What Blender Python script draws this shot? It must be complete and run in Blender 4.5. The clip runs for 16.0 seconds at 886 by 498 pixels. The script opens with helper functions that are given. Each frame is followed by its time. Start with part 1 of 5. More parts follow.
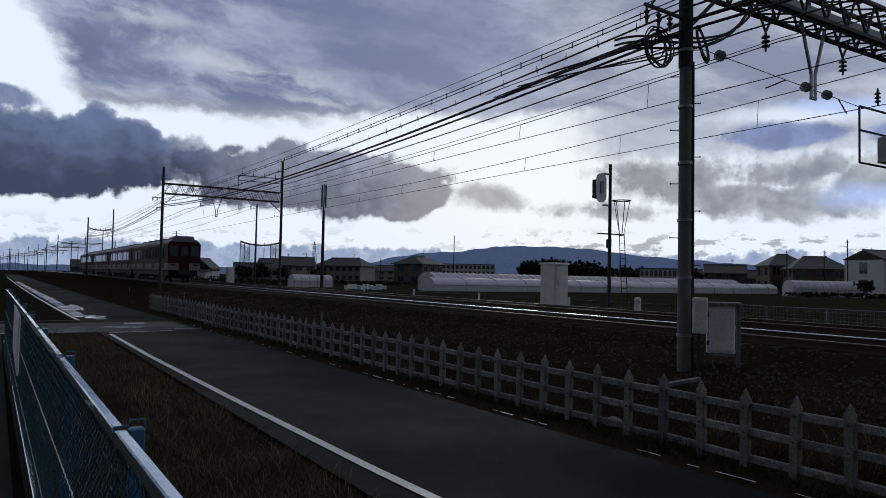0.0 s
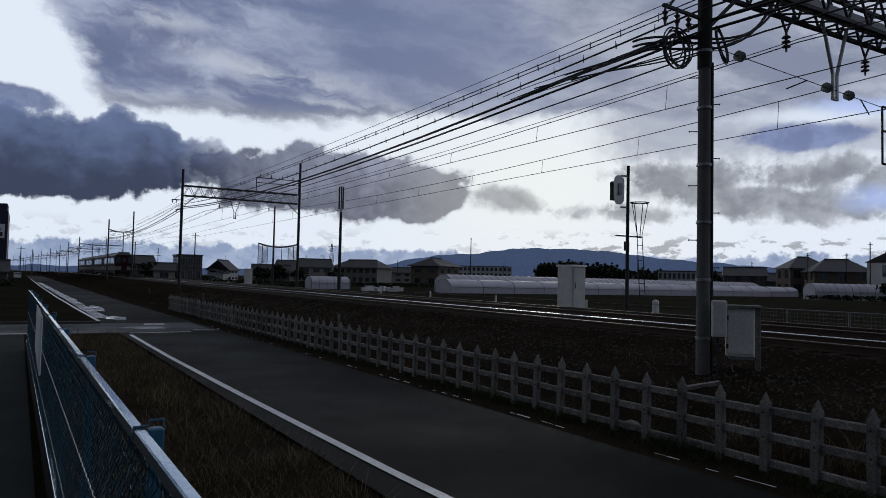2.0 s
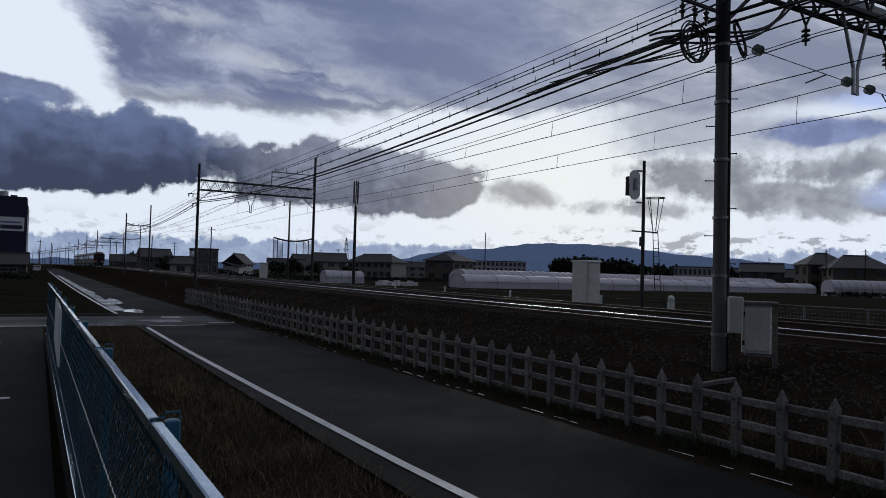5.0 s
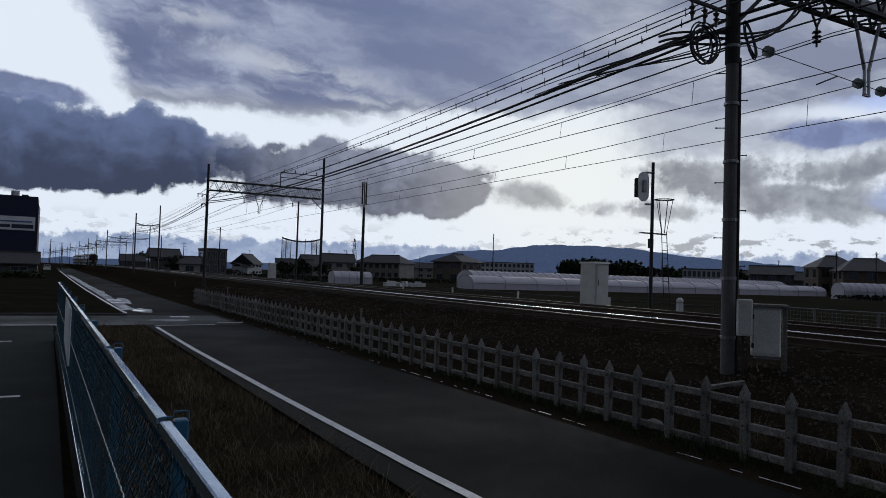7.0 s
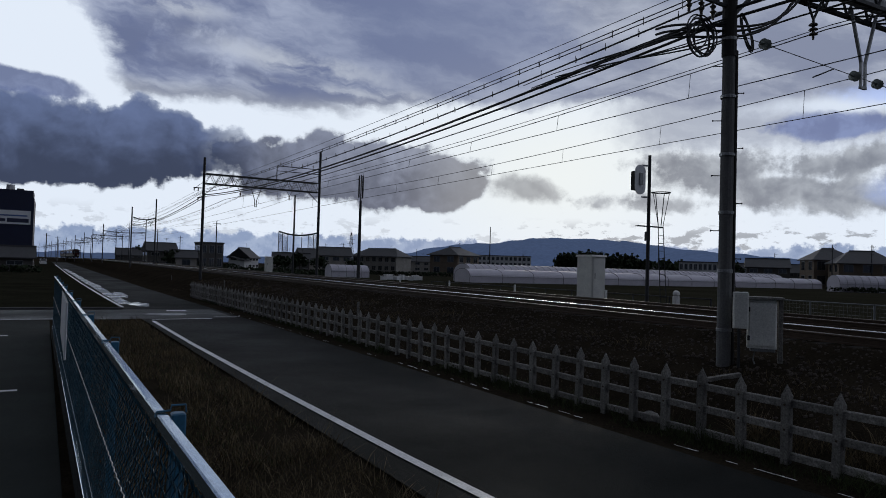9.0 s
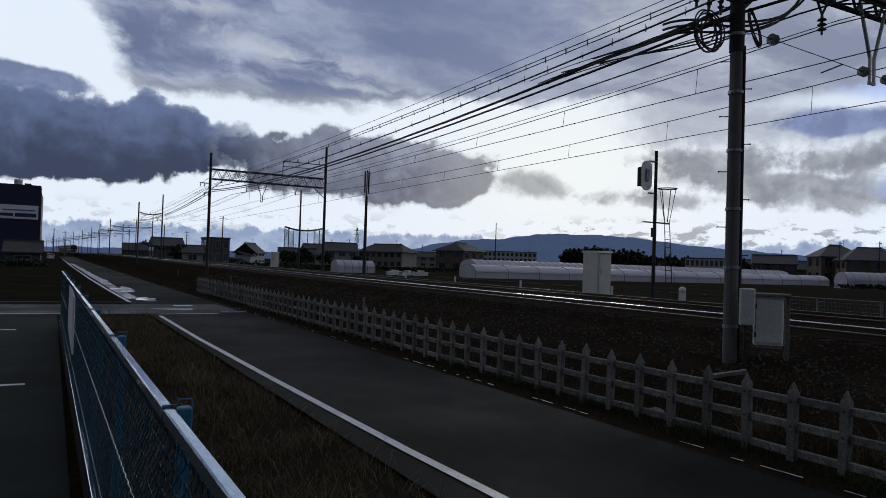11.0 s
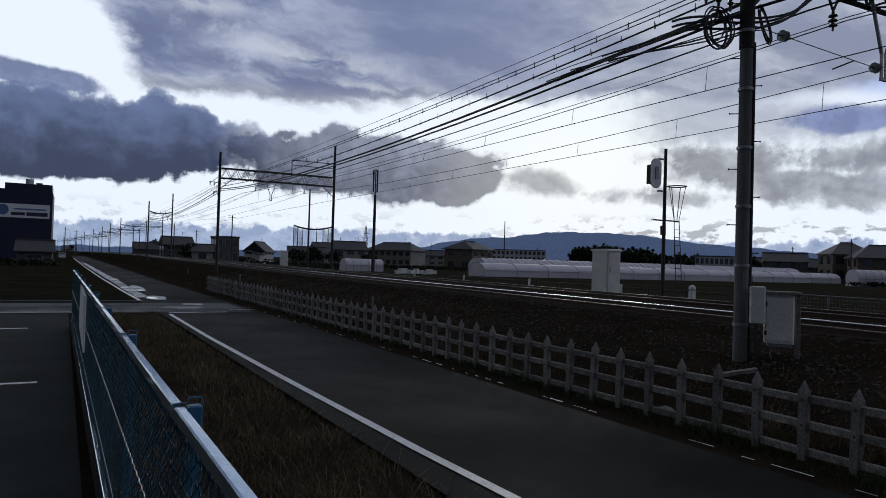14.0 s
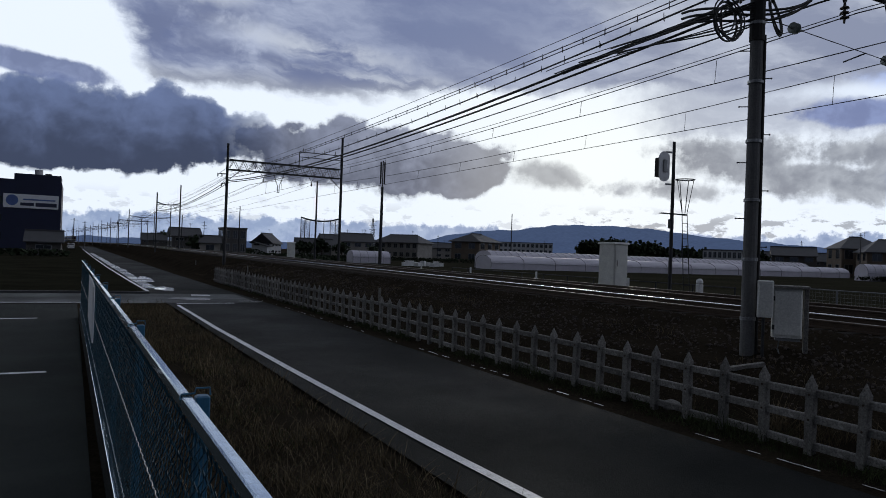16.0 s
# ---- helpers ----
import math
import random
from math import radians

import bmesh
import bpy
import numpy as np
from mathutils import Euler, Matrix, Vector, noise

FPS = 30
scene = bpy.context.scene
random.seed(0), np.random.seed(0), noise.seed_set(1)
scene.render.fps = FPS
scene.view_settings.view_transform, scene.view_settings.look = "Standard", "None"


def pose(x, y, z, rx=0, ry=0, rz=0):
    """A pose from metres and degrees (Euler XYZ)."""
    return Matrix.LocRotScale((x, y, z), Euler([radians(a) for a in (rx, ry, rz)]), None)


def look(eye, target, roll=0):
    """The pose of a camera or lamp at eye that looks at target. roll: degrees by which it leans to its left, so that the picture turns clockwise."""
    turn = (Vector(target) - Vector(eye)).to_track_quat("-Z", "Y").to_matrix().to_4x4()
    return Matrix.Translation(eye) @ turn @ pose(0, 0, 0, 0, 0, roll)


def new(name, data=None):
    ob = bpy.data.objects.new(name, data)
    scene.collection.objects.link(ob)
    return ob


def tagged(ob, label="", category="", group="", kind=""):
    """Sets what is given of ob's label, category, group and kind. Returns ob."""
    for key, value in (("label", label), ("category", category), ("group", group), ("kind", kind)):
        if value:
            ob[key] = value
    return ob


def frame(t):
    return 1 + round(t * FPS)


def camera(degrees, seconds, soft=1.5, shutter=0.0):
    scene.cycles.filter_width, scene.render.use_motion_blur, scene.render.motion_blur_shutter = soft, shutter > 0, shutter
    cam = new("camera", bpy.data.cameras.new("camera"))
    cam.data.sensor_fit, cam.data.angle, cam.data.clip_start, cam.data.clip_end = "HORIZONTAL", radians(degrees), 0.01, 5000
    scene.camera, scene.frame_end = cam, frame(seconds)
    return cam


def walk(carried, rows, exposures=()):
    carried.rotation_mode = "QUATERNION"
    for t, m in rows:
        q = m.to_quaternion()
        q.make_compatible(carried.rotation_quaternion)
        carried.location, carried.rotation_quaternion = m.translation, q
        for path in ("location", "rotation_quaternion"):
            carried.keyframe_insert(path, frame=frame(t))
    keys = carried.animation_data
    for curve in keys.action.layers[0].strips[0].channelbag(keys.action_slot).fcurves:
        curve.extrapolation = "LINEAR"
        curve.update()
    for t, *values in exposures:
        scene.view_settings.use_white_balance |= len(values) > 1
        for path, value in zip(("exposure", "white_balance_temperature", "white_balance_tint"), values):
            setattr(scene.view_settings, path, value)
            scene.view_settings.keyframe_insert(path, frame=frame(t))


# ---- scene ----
cam = camera(64.19, 16.0, soft=0.9)
EYE = (0.0, 0.0, 2.25)
# seconds, heading to the right of the track, tilt up, lean to the left (degrees)
PAN = [
    (0.0, 31.922, 2.320, 1.158),
    (0.5, 31.378, 2.358, 1.120),
    (1.0, 30.978, 2.457, 1.170),
    (1.5, 30.721, 2.520, 1.209),
    (2.0, 30.557, 2.454, 1.293),
    (2.5, 30.426, 2.326, 1.355),
    (3.0, 30.236, 2.177, 1.394),
    (3.5, 30.060, 1.983, 1.446),
    (4.0, 29.761, 1.915, 1.500),
    (6.5, 28.973, 2.163, 1.719),
    (7.0, 28.750, 2.067, 1.816),
    (7.5, 28.718, 1.945, 1.842),
    (8.0, 28.766, 1.801, 1.837),
    (8.5, 28.862, 1.671, 1.785),
    (9.0, 29.024, 1.535, 1.702),
    (11.5, 28.420, 1.161, 1.922),
    (12.0, 28.288, 1.255, 1.987),
    (12.5, 28.184, 1.290, 1.987),
    (13.0, 28.093, 1.262, 1.897),
    (13.5, 28.052, 1.204, 1.827),
    (14.0, 27.872, 1.018, 1.761),
    (14.5, 27.789, 0.809, 1.766),
    (15.0, 27.588, 0.610, 1.846),
    (15.5, 27.409, 0.438, 1.953),
    (16.0, 27.332, 0.386, 2.038),
]


def aim(heading, tilt, lean):
    return pose(*EYE) @ pose(0, 0, 0, 0, 0, -heading) @ pose(0, 0, 0, 90 + tilt) @ pose(0, 0, 0, 0, 0, lean)


walk(cam, [(t, aim(h, p, r)) for t, h, p, r in PAN], [(0.0, 0.03), (1.5, -0.08), (8.0, -0.07), (11.5, 0.0), (16.0, 0.1)])

# ---- sky, sun ----
SUN_AZ, SUN_EL = 40.0, 9.0
W = bpy.data.worlds.new("sky")
scene.world = W
W.use_nodes = True


def build_sky(tree):
    nodes, links = tree.nodes, tree.links
    nodes.clear()

    def put(sock, v):
        if isinstance(v, bpy.types.NodeSocket):
            links.new(v, sock)
        else:
            sock.default_value = v

    def m(op, a, b=0.0, c=0.0):
        n = nodes.new("ShaderNodeMath")
        n.operation = op
        for sock, v in zip(n.inputs, (a, b, c)):
            put(sock, v)
        return n.outputs[0]

    def smooth(v, lo, hi):
        n = nodes.new("ShaderNodeMapRange")
        n.interpolation_type = "SMOOTHSTEP"
        put(n.inputs[0], v)
        n.inputs[1].default_value, n.inputs[2].default_value = lo, hi
        return n.outputs[0]

    def mix(f, a, b):
        n = nodes.new("ShaderNodeMix")
        n.data_type = "RGBA"
        put(n.inputs[0], f)
        put(n.inputs[6], a)
        put(n.inputs[7], b)
        return n.outputs[2]

    def fbm(u, v, scale, detail, rough=0.55, w=0.0):
        c = nodes.new("ShaderNodeCombineXYZ")
        put(c.inputs[0], u)
        put(c.inputs[1], v)
        c.inputs[2].default_value = w
        n = nodes.new("ShaderNodeTexNoise")
        links.new(c.outputs[0], n.inputs["Vector"])
        n.inputs["Scale"].default_value, n.inputs["Detail"].default_value, n.inputs["Roughness"].default_value = scale, detail, rough
        return n.outputs[0]

    co = nodes.new("ShaderNodeTexCoord")
    sep = nodes.new("ShaderNodeSeparateXYZ")
    links.new(co.outputs["Generated"], sep.inputs[0])
    x, y, z = sep.outputs
    u0 = m("MULTIPLY", m("ARCTAN2", x, y), 57.2958)
    v0 = m("MULTIPLY", m("ARCSINE", z), 57.2958)

    def puff(u, v, scale, detail, w):
        """Cauliflower lobes: high in the middle of each billow."""
        c = nodes.new("ShaderNodeCombineXYZ")
        put(c.inputs[0], u)
        put(c.inputs[1], v)
        c.inputs[2].default_value = w
        n = nodes.new("ShaderNodeTexVoronoi")
        n.feature, n.normalize = "SMOOTH_F1", True
        links.new(c.outputs[0], n.inputs["Vector"])
        n.inputs["Scale"].default_value, n.inputs["Detail"].default_value = scale, detail
        n.inputs["Roughness"].default_value, n.inputs["Smoothness"].default_value = 0.5, 0.35
        return m("SUBTRACT", 0.45, n.outputs["Distance"])

    # slow wander of all outlines, then billows and torn threads on top
    n1 = m("SUBTRACT", fbm(u0, v0, 0.22, 3, 0.5, 3.0), 0.5)
    n2 = m("SUBTRACT", fbm(u0, v0, 0.22, 3, 0.5, 9.0), 0.5)
    f2 = m("SUBTRACT", fbm(u0, v0, 0.9, 7, 0.62, 6.0), 0.5)
    u = m("MULTIPLY_ADD", n1, 3.0, u0)
    v = m("MULTIPLY_ADD", n2, 1.6, v0)
    uw = m("MULTIPLY_ADD", f2, 0.9, u)
    vw = m("MULTIPLY_ADD", f2, 0.7, v)
    pf = puff(uw, m("MULTIPLY", vw, 1.25), 0.42, 2.5, 4.0)
    pf_lit = puff(m("ADD", uw, 0.35), m("MULTIPLY", m("ADD", vw, 0.42), 1.25), 0.42, 2.5, 4.0)
    relief = m("SUBTRACT", pf, pf_lit)

    def lobe(cu, cv, ru, rv, slope=0.0, flat=2.0):
        """Degrees inside (+) or outside (-) of an oval."""
        du = m("SUBTRACT", u, cu)
        dv = m("SUBTRACT", m("SUBTRACT", v, cv), m("MULTIPLY", du, slope))
        d = m("ADD", m("POWER", m("ABSOLUTE", m("DIVIDE", du, ru)), flat), m("POWER", m("ABSOLUTE", m("DIVIDE", dv, rv)), flat))
        return m("MULTIPLY", m("SUBTRACT", 1.0, m("POWER", d, 1.0 / flat)), rv)

    def union(*fs):
        r = fs[0]
        for f in fs[1:]:
            r = m("MAXIMUM", r, f)
        return r

    def rough(f, billow, thread):
        return m("ADD", m("MULTIPLY_ADD", pf, billow, f), m("MULTIPLY", f2, thread))

    def blob(cu, cv, ru, rv, soft=0.35, slope=0.0):
        return smooth(m("MULTIPLY_ADD", f2, 0.8, lobe(cu, cv, ru, rv, slope)), -soft * rv, soft * rv)

    def over(col, f, k, c):
        return mix(m("MULTIPLY", f, k), col, c)

    # clear light behind the clouds, brightest round the hidden sun
    gd = m("ADD", m("POWER", m("DIVIDE", m("SUBTRACT", u0, SUN_AZ - 2.0), 12.0), 2.0), m("POWER", m("DIVIDE", m("SUBTRACT", v0, 8.0), 6.0), 2.0))
    glow = m("EXPONENT", m("MULTIPLY", gd, -1.0))
    toward = smooth(m("COSINE", m("DIVIDE", m("SUBTRACT", u0, 25.0), 57.2958)), -0.3, 0.75)
    clear = mix(toward, (0.05, 0.056, 0.08, 1), (0.83, 0.87, 0.985, 1))
    clear = mix(glow, clear, (0.91, 0.92, 0.93, 1))

    # high sheet: lilac-grey with long folds, thin pale edges
    grain = fbm(u, v, 0.35, 8, 0.6, 1.0)
    streak = fbm(m("ADD", m("MULTIPLY", uw, 0.32), m("MULTIPLY", vw, 0.16)), m("SUBTRACT", vw, m("MULTIPLY", uw, -0.10)), 0.34, 9, 0.58, 5.0)
    edge = m("ADD", m("MULTIPLY_ADD", smooth(u0, 20.0, 31.0), 1.2, 11.8), m("MULTIPLY", smooth(u0, 42.0, 52.0), -0.6))
    low_side = m("SUBTRACT", v, edge)
    left_side = m("MULTIPLY", m("ADD", u, m("MULTIPLY_ADD", v, 0.55, -10.6)), 0.55)
    sheet_f = m("ADD", m("MULTIPLY_ADD", m("SUBTRACT", streak, 0.5), 3.6, m("MINIMUM", low_side, left_side)), m("MULTIPLY", f2, 1.0))
    sheet = smooth(sheet_f, -0.35, 0.75)
    overhead = smooth(v0, 21.0, 29.0)
    sheet = m("MAXIMUM", sheet, overhead)
    lit = smooth(m("ADD", streak, m("MULTIPLY", relief, 0.06)), 0.36, 0.68)
    sheet_col = mix(lit, (0.118, 0.146, 0.285, 1), (0.43, 0.465, 0.61, 1))
    mid = union(blob(29.0, 19.0, 11.0, 5.5, 0.8), blob(48.0, 19.5, 17.0, 5.0, 0.8))
    sheet_col = over(sheet_col, mid, 0.78, (0.15, 0.182, 0.325, 1))
    base = m("MULTIPLY", smooth(low_side, 2.2, 0.4), smooth(u0, 30.0, 22.0))
    sheet_col = over(sheet_col, base, 0.65, mix(smooth(streak, 0.42, 0.6), (0.30, 0.31, 0.37, 1), (0.46, 0.47, 0.51, 1)))
    core = union(blob(8.4, 17.2, 3.6, 1.1, 0.7), blob(11.8, 14.7, 6.2, 0.55, 0.9, -0.11), blob(5.4, 15.9, 2.6, 1.3, 0.7))
    sheet_col = over(sheet_col, m("MULTIPLY", core, smooth(grain, 0.66, 0.46)), 0.85, (0.125, 0.15, 0.275, 1))
    pale = union(blob(17.0, 15.6, 5.5, 0.7, 0.9, -0.14), blob(8.0, 18.6, 2.2, 0.5, 0.9), blob(21.0, 13.4, 6.0, 0.7, 0.9, -0.05))
    sheet_col = over(sheet_col, m("MULTIPLY", pale, smooth(streak, 0.40, 0.54)), 0.7, (0.55, 0.57, 0.65, 1))
    sheet_col = over(sheet_col, glow, 0.6, (0.50, 0.51, 0.56, 1))
    sheet_col = mix(overhead, sheet_col, (0.092, 0.098, 0.124, 1))
    behind = smooth(m("COSINE", m("DIVIDE", m("SUBTRACT", u0, 30.0), 57.2958)), 0.55, -0.3)
    sheet_col = mix(behind, sheet_col, (0.055, 0.060, 0.078, 1))
    col = over(clear, sheet, 0.96, sheet_col)

    # pale grey veil and heaps towards the right
    veil = m("MULTIPLY", smooth(m("MULTIPLY_ADD", f2, 5.0, m("SUBTRACT", u, m("MULTIPLY", m("SUBTRACT", v, 10.0), -0.6))), 41.0, 48.0), smooth(m("MULTIPLY_ADD", f2, 2.0, v), 8.6, 10.4))
    col = over(col, veil, 0.72, mix(smooth(streak, 0.36, 0.66), (0.28, 0.30, 0.40, 1), (0.54, 0.56, 0.65, 1)))
    heap_f = rough(union(lobe(50.5, 7.6, 4.2, 1.6, -0.05), lobe(54.0, 6.6, 4.2, 1.2, -0.1), lobe(45.5, 5.6, 2.6, 0.4), lobe(47.5, 8.6, 2.4, 0.6), lobe(58.2, 5.9, 4.2, 1.2), lobe(58.0, 8.2, 5.0, 0.9), lobe(65.0, 7.4, 4.5, 1.4), lobe(75.0, 8.0, 9.0, 2.5)), 2.2, 2.0)
    heap = smooth(heap_f, -0.25, 0.7)
    heap_col = mix(smooth(m("ADD", m("MULTIPLY", relief, 1.8), m("MULTIPLY_ADD", grain, 2.4, m("MULTIPLY", heap_f, -0.35))), 0.35, 1.7), (0.18, 0.19, 0.24, 1), (0.46, 0.475, 0.53, 1))
    col = over(col, heap, 0.9, heap_col)
    gap = blob(59.0, 12.2, 5.0, 0.6, 0.9, -0.02)
    col = over(col, gap, 0.85, (0.80, 0.85, 0.98, 1))
    lilac = smooth(m("MULTIPLY_ADD", f2, 0.7, union(lobe(57.6, 10.9, 4.5, 1.05, -0.02), lobe(66.0, 10.5, 4.0, 0.8))), -0.1, 0.3)
    col = over(col, lilac, 0.88, mix(smooth(grain, 0.4, 0.62), (0.15, 0.185, 0.37, 1), (0.22, 0.27, 0.50, 1)))
    blue = union(blob(62.0, 12.6, 3.2, 0.5, 0.8, -0.1), blob(63.0, 6.3, 2.4, 0.8, 0.8))
    col = over(col, blue, 0.7, (0.45, 0.56, 0.97, 1))

    # the paler tail of the bank, lit through at its edges
    tail_f = rough(union(lobe(21.0, 7.5, 10.5, 2.35, 0.0, 3.0), lobe(28.6, 7.0, 3.6, 2.3), lobe(19.4, 9.5, 1.5, 1.1), lobe(25.0, 6.4, 5.0, 1.9), lobe(16.8, 6.7, 3.8, 1.7)), 1.7, 1.5)
    tail = smooth(tail_f, -0.12, 0.42)
    tail_shade = m("ADD", m("MULTIPLY", relief, 1.7), m("ADD", m("MULTIPLY", m("SUBTRACT", grain, 0.5), 2.2), m("MULTIPLY", m("SUBTRACT", v0, 7.0), 0.16)))
    tail_col = mix(smooth(tail_shade, -0.55, 0.9), (0.098, 0.107, 0.16, 1), (0.28, 0.298, 0.40, 1))
    tail_col = mix(m("MULTIPLY", smooth(u0, 24.0, 32.0), 0.6), tail_col, (0.34, 0.335, 0.36, 1))
    tail_col = mix(m("MULTIPLY", smooth(u0, 25.0, 13.0), 0.75), tail_col, mix(smooth(tail_shade, -0.5, 0.9), (0.060, 0.069, 0.115, 1), (0.16, 0.18, 0.28, 1)))
    tail_col = mix(smooth(tail_f, 0.45, 0.0), tail_col, (0.48, 0.50, 0.57, 1))
    col = over(col, tail, 0.95, tail_col)

    # the long dark bank: heaped top, level dark base
    bank_f = rough(union(lobe(-5.0, 8.15, 14.5, 2.85, 0.0, 4.0), lobe(5.7, 10.8, 1.4, 1.3), lobe(7.6, 9.9, 2.4, 1.6), lobe(10.2, 8.6, 3.2, 1.7), lobe(-1.5, 10.2, 3.5, 1.0), lobe(12.8, 8.0, 3.5, 1.4), lobe(-20.0, 8.4, 8.0, 2.6)), 1.5, 1.1)
    bank = m("MULTIPLY", smooth(bank_f, -0.05, 0.26), smooth(u, 15.5, 9.5))
    bank_shade = m("ADD", m("MULTIPLY", relief, 1.25), m("ADD", m("MULTIPLY", m("SUBTRACT", grain, 0.5), 1.5), m("MULTIPLY", m("SUBTRACT", v, 8.6), 0.23)))
    bank_col = mix(smooth(bank_shade, -0.65, 1.0), (0.031, 0.043, 0.092, 1), (0.13, 0.17, 0.325, 1))
    bank_col = mix(m("MULTIPLY", m("MULTIPLY", smooth(bank_f, 0.6, 0.05), smooth(v, 7.0, 9.5)), 0.75), bank_col, (0.36, 0.40, 0.53, 1))
    col = over(col, bank, 0.98, bank_col)
    wisp = smooth(m("MULTIPLY_ADD", f2, 0.5, union(lobe(-3.2, 12.1, 5.2, 0.85, -0.10), lobe(-12.0, 14.0, 6.0, 1.2))), -0.06, 0.25)
    col = over(col, wisp, 0.92, mix(smooth(grain, 0.38, 0.62), (0.125, 0.155, 0.30, 1), (0.21, 0.25, 0.43, 1)))
    small_f = rough(union(lobe(35.7, 6.5, 2.9, 0.95, -0.08), lobe(34.2, 6.9, 1.6, 0.7)), 0.7, 1.0)
    col = over(col, smooth(small_f, -0.2, 0.55), 0.85, mix(smooth(relief, -0.3, 0.35), (0.24, 0.245, 0.28, 1), (0.46, 0.465, 0.50, 1)))

    # far haze and low cloudlets along the horizon
    puffs = m("MULTIPLY", smooth(fbm(m("MULTIPLY", u0, 0.45), v0, 1.1, 8, 0.62, 2.0), 0.53, 0.60), m("MULTIPLY", smooth(v0, 1.4, 2.2), smooth(v0, 4.4, 3.0)))
    puffs = m("MULTIPLY", puffs, m("MULTIPLY_ADD", smooth(u0, 34.0, 42.0), 0.6, 0.4))
    col = over(col, puffs, 0.85, (0.33, 0.345, 0.40, 1))
    low = smooth(m("ADD", m("MULTIPLY_ADD", grain, 1.5, v0), m("MULTIPLY", f2, 2.2)), 3.15, 2.75)
    low_col = mix(toward, (0.08, 0.09, 0.13, 1), mix(smooth(f2, -0.1, 0.12), (0.22, 0.29, 0.48, 1), (0.33, 0.40, 0.58, 1)))
    col = over(col, low, 0.9, low_col)
    ground = smooth(v0, -0.4, -2.0)
    col = mix(ground, col, (0.03, 0.03, 0.035, 1))

    sky = nodes.new("ShaderNodeTexSky")
    sky.sky_type, sky.sun_disc = "NISHITA", False
    sky.sun_elevation, sky.sun_rotation = radians(SUN_EL), radians(SUN_AZ)
    thin = nodes.new("ShaderNodeBackground")
    links.new(sky.outputs[0], thin.inputs[0])
    thin.inputs[1].default_value = 0.0007
    bg = nodes.new("ShaderNodeBackground")
    cool = nodes.new("ShaderNodeMix")
    cool.data_type, cool.blend_type = "RGBA", "MULTIPLY"
    cool.inputs[0].default_value, cool.inputs[7].default_value = 1.0, (0.955, 1.0, 1.0, 1)
    put(cool.inputs[6], col)
    put(bg.inputs[0], cool.outputs[2])
    bg.inputs[1].default_value = 1.0
    add = nodes.new("ShaderNodeAddShader")
    links.new(thin.outputs[0], add.inputs[0])
    links.new(bg.outputs[0], add.inputs[1])
    out = nodes.new("ShaderNodeOutputWorld")
    links.new(add.outputs[0], out.inputs[0])


build_sky(W.node_tree)

sun = new("sun", bpy.data.lights.new("sun", "SUN"))
sun.data.energy, sun.data.angle, sun.data.color = 0.35, radians(12), (1.0, 0.95, 0.86)
sun.matrix_world = look((0, 0, 50), (-math.sin(radians(SUN_AZ)) * math.cos(radians(SUN_EL)) * 50, -math.cos(radians(SUN_AZ)) * math.cos(radians(SUN_EL)) * 50, 50 - 50 * math.sin(radians(SUN_EL))))


